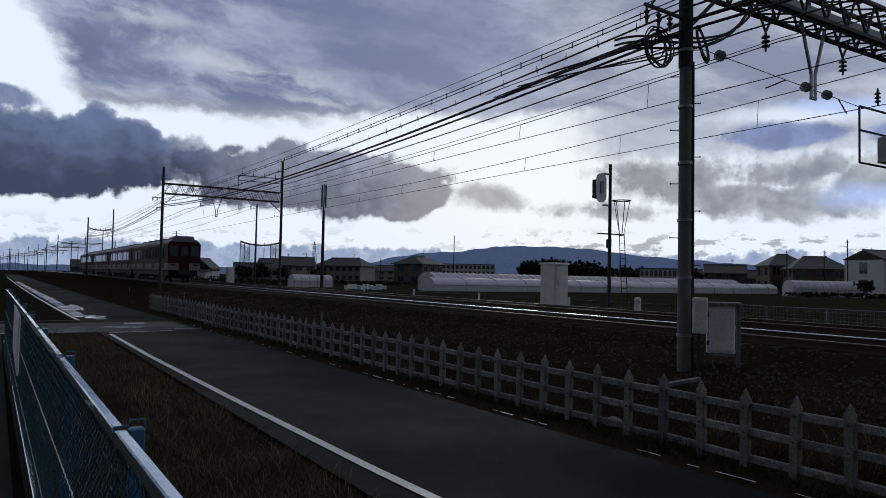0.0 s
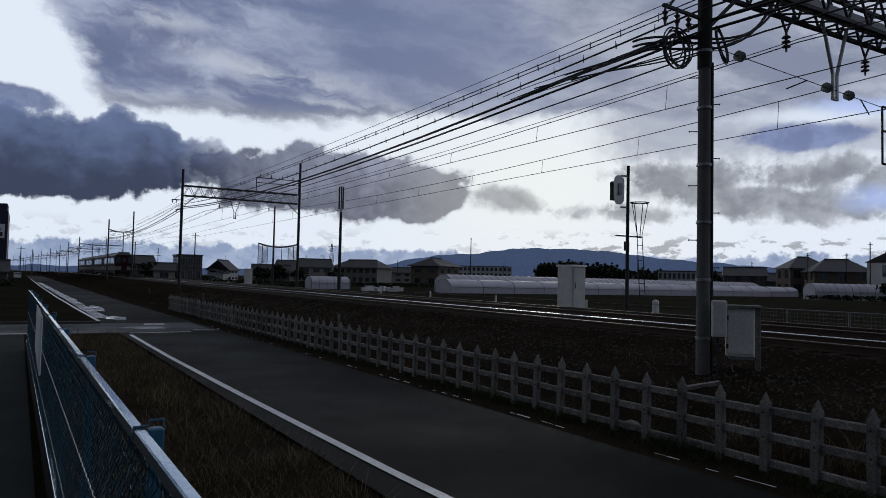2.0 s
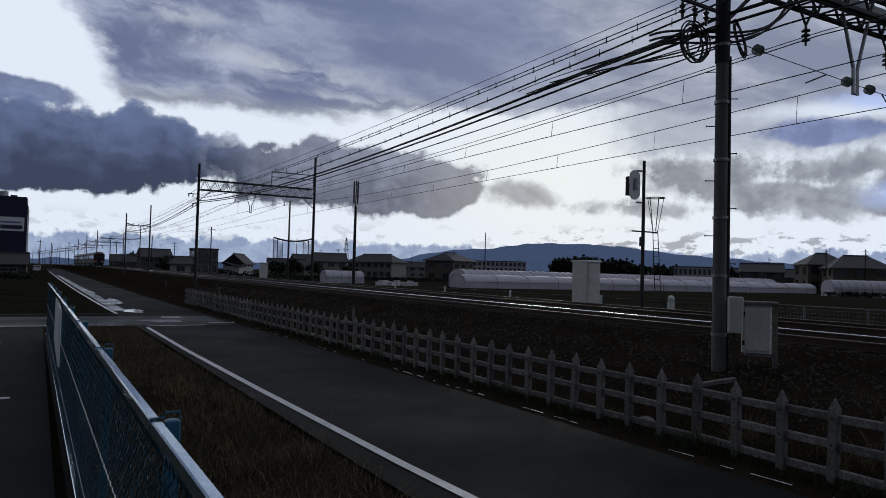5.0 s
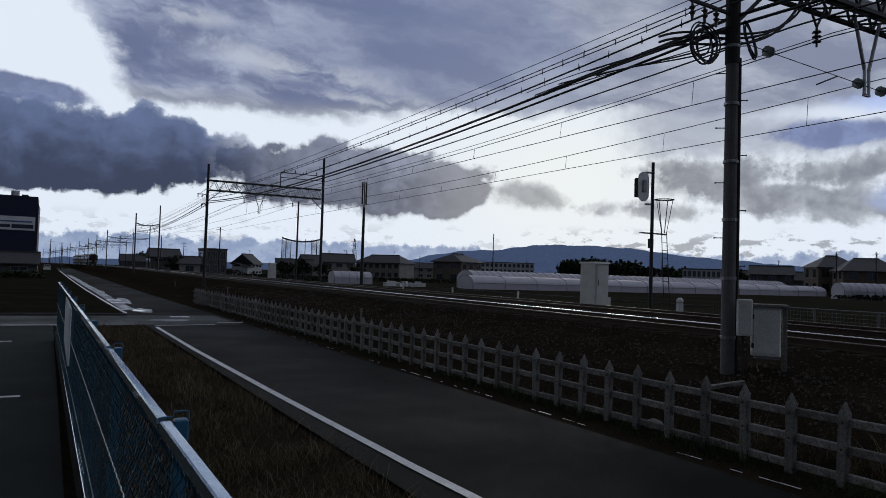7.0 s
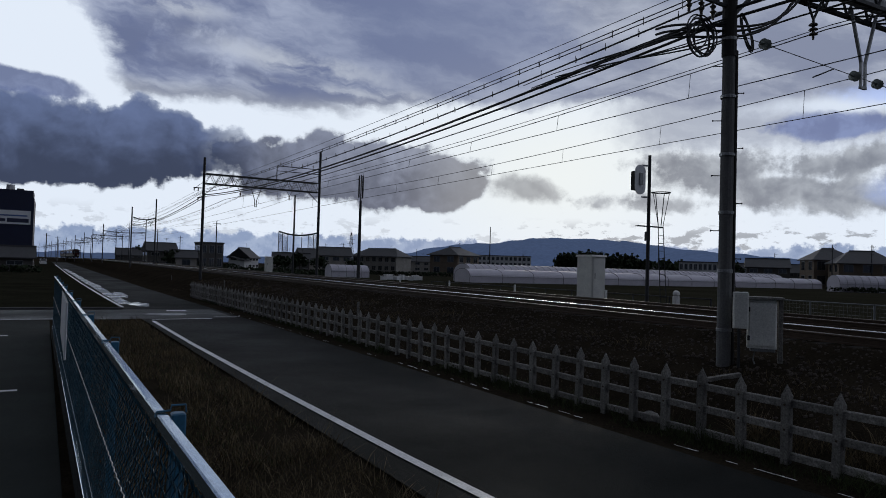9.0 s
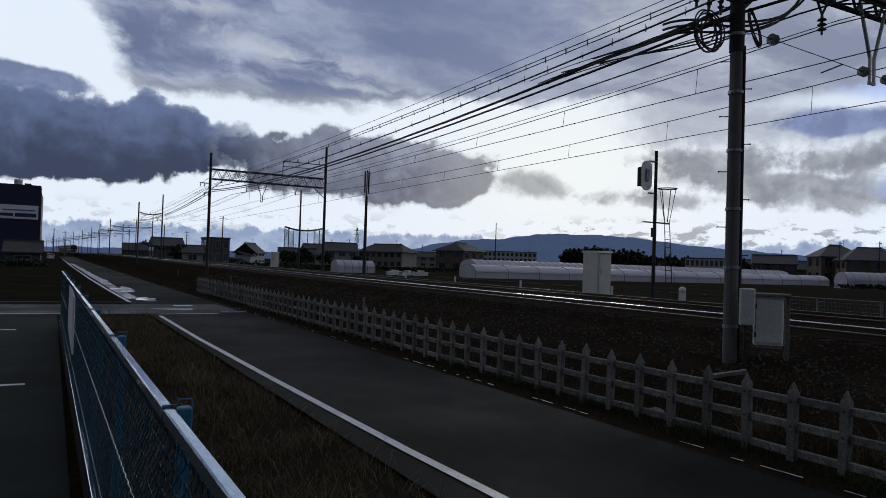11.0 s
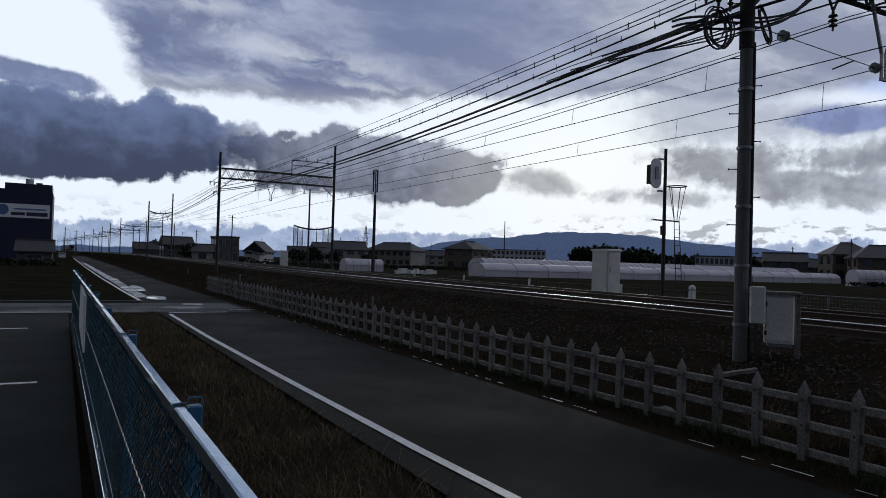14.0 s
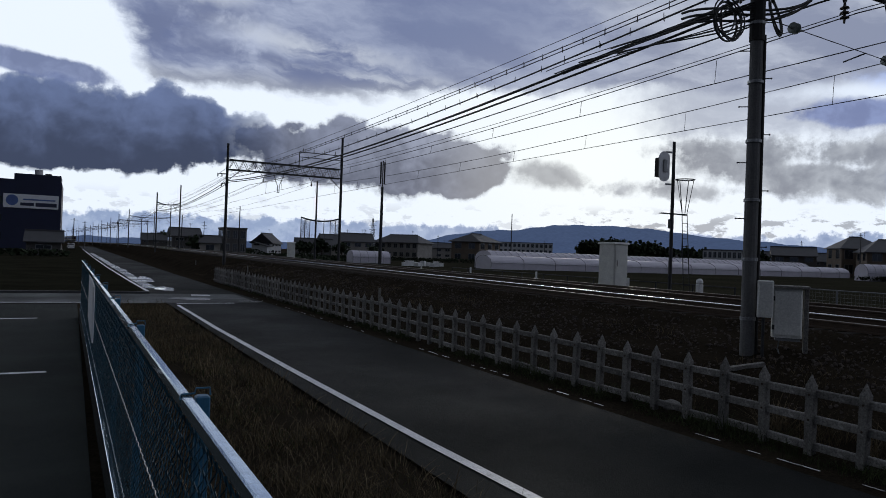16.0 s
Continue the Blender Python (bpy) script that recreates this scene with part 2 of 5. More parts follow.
# ---- materials ----
def material(name, color, rough=0.8, metal=0.0, vary=0.25, scale=6.0, fine=60.0, bump=0.2, dark=None, per_object=0.0, spec=0.5, stain=0.0, island=0.0, coords="Object"):
    """A surface with grain at two scales, stains and fine relief, at real-world size."""
    mat = bpy.data.materials.new(name)
    mat.use_nodes = True
    nt = mat.node_tree
    n, l = nt.nodes, nt.links
    b = n["Principled BSDF"]
    b.inputs["Roughness"].default_value, b.inputs["Metallic"].default_value = rough, metal
    b.inputs["Specular IOR Level"].default_value = spec
    co = n.new("ShaderNodeTexCoord")

    def tex(s, detail, rg=0.6):
        t = n.new("ShaderNodeTexNoise")
        l.new(co.outputs[coords], t.inputs["Vector"])
        t.inputs["Scale"].default_value, t.inputs["Detail"].default_value, t.inputs["Roughness"].default_value = s, detail, rg
        return t.outputs[0]

    big, small = tex(scale, 5), tex(fine, 4)
    dk = dark or tuple(c * 0.55 for c in color)
    mx = n.new("ShaderNodeMix")
    mx.data_type = "RGBA"
    rmp = n.new("ShaderNodeMapRange")
    l.new(big, rmp.inputs[0])
    rmp.inputs[1].default_value, rmp.inputs[2].default_value = 0.35, 0.65
    l.new(rmp.outputs[0], mx.inputs[0])
    mx.inputs[6].default_value, mx.inputs[7].default_value = (*[c + (d - c) * vary * 2 for c, d in zip(color, dk)], 1), (*color, 1)
    last = mx.outputs[2]
    hv = n.new("ShaderNodeHueSaturation")
    l.new(last, hv.inputs["Color"])
    val = n.new("ShaderNodeMapRange")
    l.new(small, val.inputs[0])
    val.inputs[1].default_value, val.inputs[2].default_value = 0.3, 0.7
    val.inputs[3].default_value, val.inputs[4].default_value = 1 - vary, 1 + vary
    vs = val.outputs[0]
    if per_object or island:
        info = n.new("ShaderNodeObjectInfo" if per_object else "ShaderNodeNewGeometry")
        k = n.new("ShaderNodeMath")
        k.operation = "MULTIPLY_ADD"
        l.new(info.outputs["Random" if per_object else "Random Per Island"], k.inputs[0])
        amount = per_object or island
        k.inputs[1].default_value, k.inputs[2].default_value = 2 * amount, 1 - amount
        k2 = n.new("ShaderNodeMath")
        k2.operation = "MULTIPLY"
        l.new(k.outputs[0], k2.inputs[0])
        l.new(vs, k2.inputs[1])
        vs = k2.outputs[0]
    l.new(vs, hv.inputs["Value"])
    l.new(hv.outputs[0], b.inputs["Base Color"])
    if stain:
        r2 = n.new("ShaderNodeMapRange")
        l.new(tex(scale * 0.3, 6), r2.inputs[0])
        r2.inputs[1].default_value, r2.inputs[2].default_value = 0.4, 0.65
        r2.inputs[3].default_value, r2.inputs[4].default_value = max(rough - stain, 0.04), min(1, rough + 0.1)
        l.new(r2.outputs[0], b.inputs["Roughness"])
    if bump:
        bp = n.new("ShaderNodeBump")
        bp.inputs["Strength"].default_value, bp.inputs["Distance"].default_value = bump, 0.02
        l.new(small, bp.inputs["Height"])
        l.new(bp.outputs[0], b.inputs["Normal"])
    return mat


MAT = dict(
    asphalt=material("asphalt", (0.0150, 0.0172, 0.0162), 0.9, scale=0.5, fine=90, bump=0.5, vary=0.45, stain=0.2, spec=0.11),
    asphalt_worn=material("asphalt_worn", (0.034, 0.037, 0.035), 0.75, scale=0.5, fine=80, bump=0.5, vary=0.4, stain=0.3, spec=0.2),
    asphalt_dark=material("asphalt_dark", (0.026, 0.032, 0.0295), 0.9, spec=0.12, scale=0.6, fine=90, bump=0.5, vary=0.4),
    soil=material("soil", (0.036, 0.029, 0.021), 0.95, scale=0.8, fine=30, bump=0.8, vary=0.4, spec=0.0),
    field=material("field", (0.04, 0.038, 0.026), 1.0, scale=0.08, fine=3, bump=0.5, vary=0.4, spec=0.0),
    grass=material("dry_grass", (0.175, 0.135, 0.08), 0.9, scale=1.1, fine=20, bump=0, vary=0.45, spec=0.15, island=0.6),
    grass_green=material("green_grass", (0.062, 0.078, 0.033), 0.9, scale=1.2, fine=20, bump=0, vary=0.45, spec=0.15, island=0.5),
    ballast=material("ballast", (0.10, 0.085, 0.075), 0.95, scale=1.2, fine=18, bump=1.0, vary=0.4, spec=0.2),
    stone=material("ballast_stone", (0.085, 0.07, 0.06), 0.95, scale=3, fine=40, bump=0.3, vary=0.3, spec=0.2, island=0.4),
    paint=material("road_paint", (0.84, 0.84, 0.85), 0.45, scale=3, fine=40, bump=0.3, vary=0.25),
    concrete=material("concrete", (0.255, 0.245, 0.228), 0.92, scale=7, fine=45, bump=0.6, vary=0.5, per_object=0.3),
    kerb=material("kerb", (0.06, 0.06, 0.066), 0.9, scale=2, fine=40, bump=0.4),
    pole=material("pole_concrete", (0.165, 0.165, 0.165), 0.85, scale=2, fine=40, bump=0.2),
    steel=material("dark_steel", (0.045, 0.046, 0.05), 0.65, metal=0.2, scale=4, fine=40, bump=0.2),
    galv=material("galvanised_steel", (0.30, 0.31, 0.32), 0.45, metal=0.7, scale=5, fine=50, bump=0.1),
    rail=material("rail_side", (0.07, 0.045, 0.03), 0.8, metal=0.2, scale=5, fine=50, bump=0.3),
    sleeper=material("old_sleeper", (0.045, 0.04, 0.035), 0.95, scale=3, fine=40, bump=0.4, spec=0.1),
    lawn=material("lawn_grass", (0.03, 0.029, 0.02), 1.0, scale=0.3, fine=8, bump=0.6, vary=0.4, spec=0.0),
    rail_dull=material("rail_head_dull", (0.16, 0.13, 0.11), 0.5, metal=0.6, scale=5, fine=50, bump=0.1),
    damp=material("damp_asphalt", (0.018, 0.020, 0.019), 0.42, scale=1.2, fine=30, bump=0.08, vary=0.3, stain=0.26, spec=0.45),
    rail_top=material("rail_head", (0.55, 0.55, 0.56), 0.2, metal=1.0, scale=5, fine=50, bump=0.03, vary=0.1),
    wire=material("wire", (0.03, 0.03, 0.032), 0.6, scale=5, fine=30, bump=0),
    porcelain=material("porcelain", (0.10, 0.085, 0.07), 0.25, scale=8, fine=30, bump=0),
    glass_ins=material("pale_insulator", (0.26, 0.30, 0.28), 0.25, scale=8, fine=30, bump=0),
    block=material("mossy_block", (0.026, 0.029, 0.028), 0.95, scale=4, fine=50, bump=0.5, vary=0.4, spec=0.1),
    blue=material("blue_paint", (0.03, 0.15, 0.27), 0.45, scale=5, fine=60, bump=0.1, vary=0.2),
    blue_cap=material("blue_cap", (0.60, 0.71, 0.78), 0.13, metal=0.95, scale=4, fine=50, bump=0.01, vary=0.12),
    mesh_wire=material("blue_wire", (0.012, 0.062, 0.095), 0.55, scale=6, fine=50, bump=0, spec=0.3),
    white=material("white_enamel", (0.8, 0.8, 0.79), 0.5, scale=3, fine=40, bump=0.1, vary=0.12),
    cabinet=material("cabinet_paint", (0.78, 0.78, 0.73), 0.5, scale=2.5, fine=40, bump=0.1, vary=0.15),
    film_plastic=material("greenhouse_film", (0.60, 0.57, 0.64), 0.5, scale=0.6, fine=8, bump=0.2, vary=0.12),
    # the blue in the hill's base colour stands in for aerial haze
    hill=material("hazed_wooded_hill", (0.085, 0.115, 0.17), 1.0, scale=0.01, fine=0.08, bump=0.2, vary=0.2, spec=0.0),
    roof=material("roof_tile", (0.06, 0.06, 0.065), 0.6, scale=1, fine=12, bump=0.3),
    wall=material("house_wall", (0.34, 0.32, 0.29), 0.9, scale=0.6, fine=10, bump=0.2),
    wall_tan=material("house_wall_tan", (0.20, 0.155, 0.115), 0.9, scale=0.6, fine=10, bump=0.2),
    wall_white=material("house_wall_white", (0.62, 0.62, 0.62), 0.9, scale=0.6, fine=10, bump=0.2, vary=0.12),
    wall_dark=material("house_wall_dark", (0.10, 0.095, 0.09), 0.9, scale=0.6, fine=10, bump=0.2),
    wall_navy=material("navy_cladding", (0.011, 0.017, 0.055), 0.6, scale=0.3, fine=6, bump=0.1),
    pane=material("window_pane", (0.03, 0.035, 0.04), 0.08, scale=1, fine=5, bump=0, spec=0.8),
    sign=material("sign_white", (0.84, 0.85, 0.87), 0.5, scale=0.5, fine=6, bump=0, vary=0.08),
    sign_ink=material("sign_ink", (0.03, 0.035, 0.08), 0.5, scale=0.5, fine=6, bump=0),
    sign_blue=material("sign_blue", (0.10, 0.17, 0.42), 0.5, scale=0.5, fine=6, bump=0),
    leaf=material("dark_leaves", (0.03, 0.042, 0.022), 0.9, scale=0.5, fine=6, bump=0, island=0.4, spec=0.2),
    bark=material("bark", (0.06, 0.045, 0.035), 0.95, scale=4, fine=30, bump=0.5),
    maroon=material("train_maroon", (0.045, 0.011, 0.013), 0.6, spec=0.12, scale=1, fine=20, bump=0.02, vary=0.1),
    ivory=material("train_ivory", (0.27, 0.24, 0.21), 0.65, spec=0.1, scale=1, fine=20, bump=0.02, vary=0.1),
    train_roof=material("train_roof", (0.2, 0.2, 0.21), 0.5, spec=0.2, scale=1, fine=20, bump=0.05, vary=0.15),
    under=material("underframe", (0.03, 0.028, 0.027), 0.8, scale=2, fine=20, bump=0.1),
    net=material("net_fabric", (0.035, 0.04, 0.045), 0.9, scale=0.5, fine=5, bump=0),
    water=material("puddle_water", (0.03, 0.03, 0.03), 0.04, scale=1, fine=4, bump=0.02, vary=0.1),
)


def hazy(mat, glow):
    """Paints aerial haze onto the far backdrop as a faint emission."""
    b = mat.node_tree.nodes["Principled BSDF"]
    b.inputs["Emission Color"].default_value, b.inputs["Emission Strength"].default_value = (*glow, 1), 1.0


# hills get a faint blue glow in place of hazy air
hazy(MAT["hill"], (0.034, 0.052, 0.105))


# ---- mesh tools ----
class Shape:
    """Gathers boxes, bars and rings into one mesh."""

    def __init__(self):
        self.v, self.f = [], []

    def add(self, verts, faces):
        k = len(self.v)
        self.v += [tuple(p) for p in verts]
        self.f += [tuple(k + i for i in q) for q in faces]
        return self

    def box(self, x0, y0, z0, x1, y1, z1, m=None):
        vs = [Vector(p) for p in ((x0, y0, z0), (x1, y0, z0), (x1, y1, z0), (x0, y1, z0), (x0, y0, z1), (x1, y0, z1), (x1, y1, z1), (x0, y1, z1))]
        if m:
            vs = [m @ p for p in vs]
        return self.add(vs, ((3, 2, 1, 0), (4, 5, 6, 7), (0, 1, 5, 4), (1, 2, 6, 5), (2, 3, 7, 6), (3, 0, 4, 7)))

    def bev(self, x0, y0, z0, x1, y1, z1, c=0.02):
        """A box with chamfered upright edges and a chamfered top."""
        ring = lambda e, z: [(x0 + c + e, y0 + e, z), (x1 - c - e, y0 + e, z), (x1 - e, y0 + c + e, z), (x1 - e, y1 - c - e, z), (x1 - c - e, y1 - e, z), (x0 + c + e, y1 - e, z), (x0 + e, y1 - c - e, z), (x0 + e, y0 + c + e, z)]
        return self.loft([ring(0, z0), ring(0, z1 - c), ring(c, z1)])

    def loft(self, rings, caps=True, closed=True):
        k, n = len(self.v), len(rings[0])
        for r in rings:
            self.v += [tuple(p) for p in r]
        for i in range(len(rings) - 1):
            for j in range(n if closed else n - 1):
                a, b = k + i * n + j, k + i * n + (j + 1) % n
                self.f.append((a, b, b + n, a + n))
        if caps:
            self.f.append(tuple(k + j for j in reversed(range(n))))
            self.f.append(tuple(k + (len(rings) - 1) * n + j for j in range(n)))
        return self

    def bar(self, a, b, r0, r1=None, n=8):
        a, b = Vector(a), Vector(b)
        r1 = r0 if r1 is None else r1
        q = (b - a).to_track_quat("Z", "Y")
        rings = [[p + q @ Vector((r * math.cos(t), r * math.sin(t), 0)) for t in (2 * math.pi * j / n for j in range(n))] for p, r in ((a, r0), (b, r1))]
        return self.loft(rings)

    def strip(self, a, b, w, d):
        """A rectangular bar from a to b."""
        a, b = Vector(a), Vector(b)
        q = (b - a).to_track_quat("Z", "Y")
        rings = [[p + q @ Vector(c) for c in ((-w / 2, -d / 2, 0), (w / 2, -d / 2, 0), (w / 2, d / 2, 0), (-w / 2, d / 2, 0))] for p in (a, b)]
        return self.loft(rings)

    def tube(self, pts, r, n=5):
        pts = [Vector(p) for p in pts]
        rings = []
        for i, p in enumerate(pts):
            d = pts[min(i + 1, len(pts) - 1)] - pts[max(i - 1, 0)]
            q = d.to_track_quat("Z", "Y")
            rings.append([p + q @ Vector((r * math.cos(t), r * math.sin(t), 0)) for t in (2 * math.pi * j / n for j in range(n))])
        return self.loft(rings)

    def spin(self, c, profile, n=10, axis=None):
        """A turned body: (radius, height) pairs about c."""
        c = Vector(c)
        q = Vector(axis).to_track_quat("Z", "Y") if axis else None
        rings = []
        for r, h in profile:
            ring = [Vector((r * math.cos(2 * math.pi * j / n), r * math.sin(2 * math.pi * j / n), h)) for j in range(n)]
            rings.append([c + (q @ p if q else p) for p in ring])
        return self.loft(rings)

    def mesh(self, name, mat, smooth=False):
        me = bpy.data.meshes.new(name)
        me.from_pydata(self.v, [], self.f)
        me.materials.append(MAT[mat])
        if smooth:
            me.polygons.foreach_set("use_smooth", [True] * len(me.polygons))
        return me


def part(name, shape, mat, parent=None, label="", smooth=False):
    ob = new(name, shape if isinstance(shape, bpy.types.Mesh) else shape.mesh(name, mat, smooth))
    ob.parent = parent
    return tagged(ob, label)


def thing(name, at=(0, 0, 0), rz=0, **tags):
    ob = new(name)
    ob.matrix_basis = pose(*at, 0, 0, rz)
    return tagged(ob, **tags)


def structure(name, shape, mat, label, category, smooth=False):
    return tagged(new(name, shape.mesh(name, mat, smooth)), label, category, kind="structure")


# ---- the lie of the land ----
RAIL_Z, GAUGE, NEAR_X, FAR_X = 1.29, 1.435, 12.7, 16.6


def bend(y):
    """How far the line has swung to the right at y."""
    pts = ((-200, 0.0), (40, 0.0), (80, 0.25), (117, 0.6), (182, 0.5), (260, -0.8), (400, -6.5), (700, -26.0))
    for (a, p), (b, q) in zip(pts, pts[1:]):
        if y <= b:
            return p + (q - p) * max(0, y - a) / (b - a)
    return pts[-1][1]


def rise(y):
    return 0.0022 * min(max(y, 0), 200)


def ground_z(x, y):
    """Level road, bank, ballast bed, then level fields."""
    c = bend(y)
    prof = ((7.7, 0.0), (8.3, 0.12), (9.3, 0.62), (10.6, 0.86), (11.05, 0.98), (11.4, 1.135), (18.1, 1.135), (18.6, 0.95), (19.8, 0.5), (21.5, 0.0))
    h = 0.0
    xs = x - c * min(1, max(0, (x - 7.7) / 2))
    for (a, p), (b, q) in zip(prof, prof[1:]):
        if a < xs <= b:
            h = p + (q - p) * (xs - a) / (b - a)
    if h > 0:
        h = h * (1 + rise(y) / 1.0) if h > 0.3 else h
    return h


def grid_sheet(xs, ys, fz):
    s = Shape()
    s.v = [(x, y, fz(x, y)) for y in ys for x in xs]
    n = len(xs)
    s.f = [(j * n + i, j * n + i + 1, (j + 1) * n + i + 1, (j + 1) * n + i) for j in range(len(ys) - 1) for i in range(n - 1)]
    return s


XS = [-4000, -1500, -500, -150, -60, -25, -10, -4, 0, 0.6, 2, 3.2, 5, 7.2, 7.7, 8.0, 8.3, 8.8, 9.3, 9.9, 10.6, 11.05, 11.4, 12.6, 14.7, 16.8, 18.1, 18.6, 19.2, 19.8, 20.6, 21.5, 25, 40, 70, 120, 250, 600, 1500, 4000]
YS = [-4000, -1500, -500, -200, -100, -60, -40, -25, -15, -8, -4, 0] + [2 * i for i in range(1, 60)] + [125 + 15 * i for i in range(20)] + [450, 520, 600, 700, 1000, 1800, 4000]


def wide_z(x, y):
    z = ground_z(x, y) if y < 700 else 0.0
    if 0.5 < x < 3.3 and 0 < y < 28:
        z += 0.05 * noise.noise((x * 1.3, y * 0.9, 0)) - 0.03
    elif 8.2 < x < 11.2 and y < 120:
        z += 0.05 * noise.noise((x * 1.7, y * 1.1, 4))
    return z - 0.012


structure("ground", grid_sheet(XS, YS, wide_z), "soil", "dark winter earth of bank and fields beside the railway", "ground")
SH = Shape()
SH.add([(-900, 34.5, 0.0), (2.85, 34.5, 0.0), (2.3, 62, 0.0), (0.2, 320, 0.0), (-900, 320, 0.0)], [(0, 1, 2, 3, 4)])
structure("lawn", SH, "lawn", "dark grass plot beyond the side road", "grass")
SH = Shape()
SH.add([(22.5, -200, 0.0), (900, -200, 0.0), (900, 900, 0.0), (22.5, 500, 0.0)], [(0, 1, 2, 3)])
structure("field_ground", SH, "field", "bare winter field beyond the railway line", "field")
SH = Shape()
SH.add([(3.62, -30, 0.004), (7.3, -30, 0.004), (7.0, 20, 0.004), (6.5, 60, 0.004), (5.6, 330, 0.004), (0.4, 330, 0.004), (2.45, 60, 0.004), (3.1, 27, 0.004)], [(0, 1, 2, 7), (7, 2, 3, 6), (6, 3, 4, 5)])
structure("road", SH, "asphalt", "damp dark asphalt lane running along the railway fence", "road")
SH = Shape()
SH.add([(-120, 28.6, 0.008), (6.6, 28.6, 0.008), (6.6, 34.0, 0.008), (-120, 34.0, 0.008)], [(0, 1, 2, 3)])
structure("side_road", SH, "asphalt_worn", "asphalt side road joining the lane", "road")
SH = Shape()
SH.add([(-60, -30, 0.006), (0.42, -30, 0.006), (0.05, 28.4, 0.006), (-60, 28.4, 0.006)], [(0, 1, 2, 3)])
structure("car_park", SH, "asphalt_dark", "dark asphalt car park behind the blue fence", "pavement")


# ---- track ----
def track(xc, name, label, shiny):
    ys = [-60 + 4 * i for i in range(60)] + [190 + 10 * i for i in range(52)]
    t = tagged(new(name), label, "railway track", kind="structure")
    for side in (-1, 1):
        web, head = Shape(), Shape()
        for s, prof in ((web, ((-0.065, 0.0), (0.065, 0.0), (0.06, 0.025), (0.012, 0.035), (0.012, 0.11), (0.035, 0.118), (0.035, 0.14), (-0.035, 0.14), (-0.035, 0.118), (-0.012, 0.11), (-0.012, 0.035), (-0.06, 0.025))), (head, ((-0.034, 0.14), (0.034, 0.14), (0.03, 0.153), (-0.03, 0.153)))):
            s.loft([[(xc + bend(y) + side * (GAUGE / 2 + 0.034) + px, y, RAIL_Z - 0.153 + pz + rise(y)) for px, pz in prof] for y in ys])
        part("rail", web, "rail", t)
        part("rail_head", head, "rail_top" if side * shiny > 0 else "rail_dull", t)
    sl = Shape()
    sl.bev(-1.2, -0.11, -0.2, 1.2, 0.11, 0.0, 0.02)
    me = sl.mesh("sleeper", "sleeper")
    y = -8.0
    while y < 110:
        o = part("sleeper", me, "", t)
        o.matrix_basis = pose(xc + bend(y), y, RAIL_Z - 0.155 + rise(y))
        y += 0.62
    return t


track(NEAR_X, "track_near", "railway track with rusty rails on a ballast bed", 1)
track(FAR_X, "track_far", "second railway track on the ballast bed", 0)


# ---- lines on the road ----
def line(pts, w, name="road_marking", label="worn white painted edge line on asphalt", z=0.014):
    s = Shape()
    for (x0, y0), (x1, y1) in zip(pts, pts[1:]):
        d = Vector((x1 - x0, y1 - y0)).normalized() * w / 2
        s.add([(x0 + d.y, y0 - d.x, z), (x1 + d.y, y1 - d.x, z), (x1 - d.y, y1 + d.x, z), (x0 - d.y, y0 + d.x, z)], [(0, 1, 2, 3)])
    return structure(name, s, "paint", label, "road marking")


line([(3.92, -10), (3.86, 5.3), (3.75, 7.5), (3.58, 13.0), (3.42, 20.0), (3.36, 27.6)], 0.135)
line([(3.4, 28.3), (5.6, 28.5)], 0.15)
line([(2.98, 35.6), (2.75, 45.7), (2.4, 67.0), (1.95, 111), (1.2, 220)], 0.16)
line([(4.55, 33.1), (5.35, 33.0)], 0.55, label="worn white patch of a stop line")
line([(5.9, 29.6), (6.9, 29.5)], 0.12)
line([(-40, 29.0), (0.2, 28.9)], 0.15)
line([(-5.5, 13.6), (-0.40, 13.7)], 0.15, label="white painted parking bay line")
line([(-6.0, 22.9), (-0.95, 23.1)], 0.15, label="white painted parking bay line")
for k in range(64):
    y = 3.0 + k * 0.45 + random.uniform(-0.2, 0.2)
    if noise.noise((y * 0.6, 4, 0)) < -0.12:
        continue
    x = 7.36 - 0.012 * y + random.uniform(-0.025, 0.025)
    line([(x, y), (x - 0.008, y + random.uniform(0.04, 0.34))], random.uniform(0.012, 0.034), label="worn broken remains of a white edge line", z=0.012)


SH = Shape()
SH.box(-40, 34.1, 0.0, 2.9, 34.4, 0.09)
structure("side_road_kerb", SH, "kerb", "low grey kerb along the far edge of the side road", "kerb")


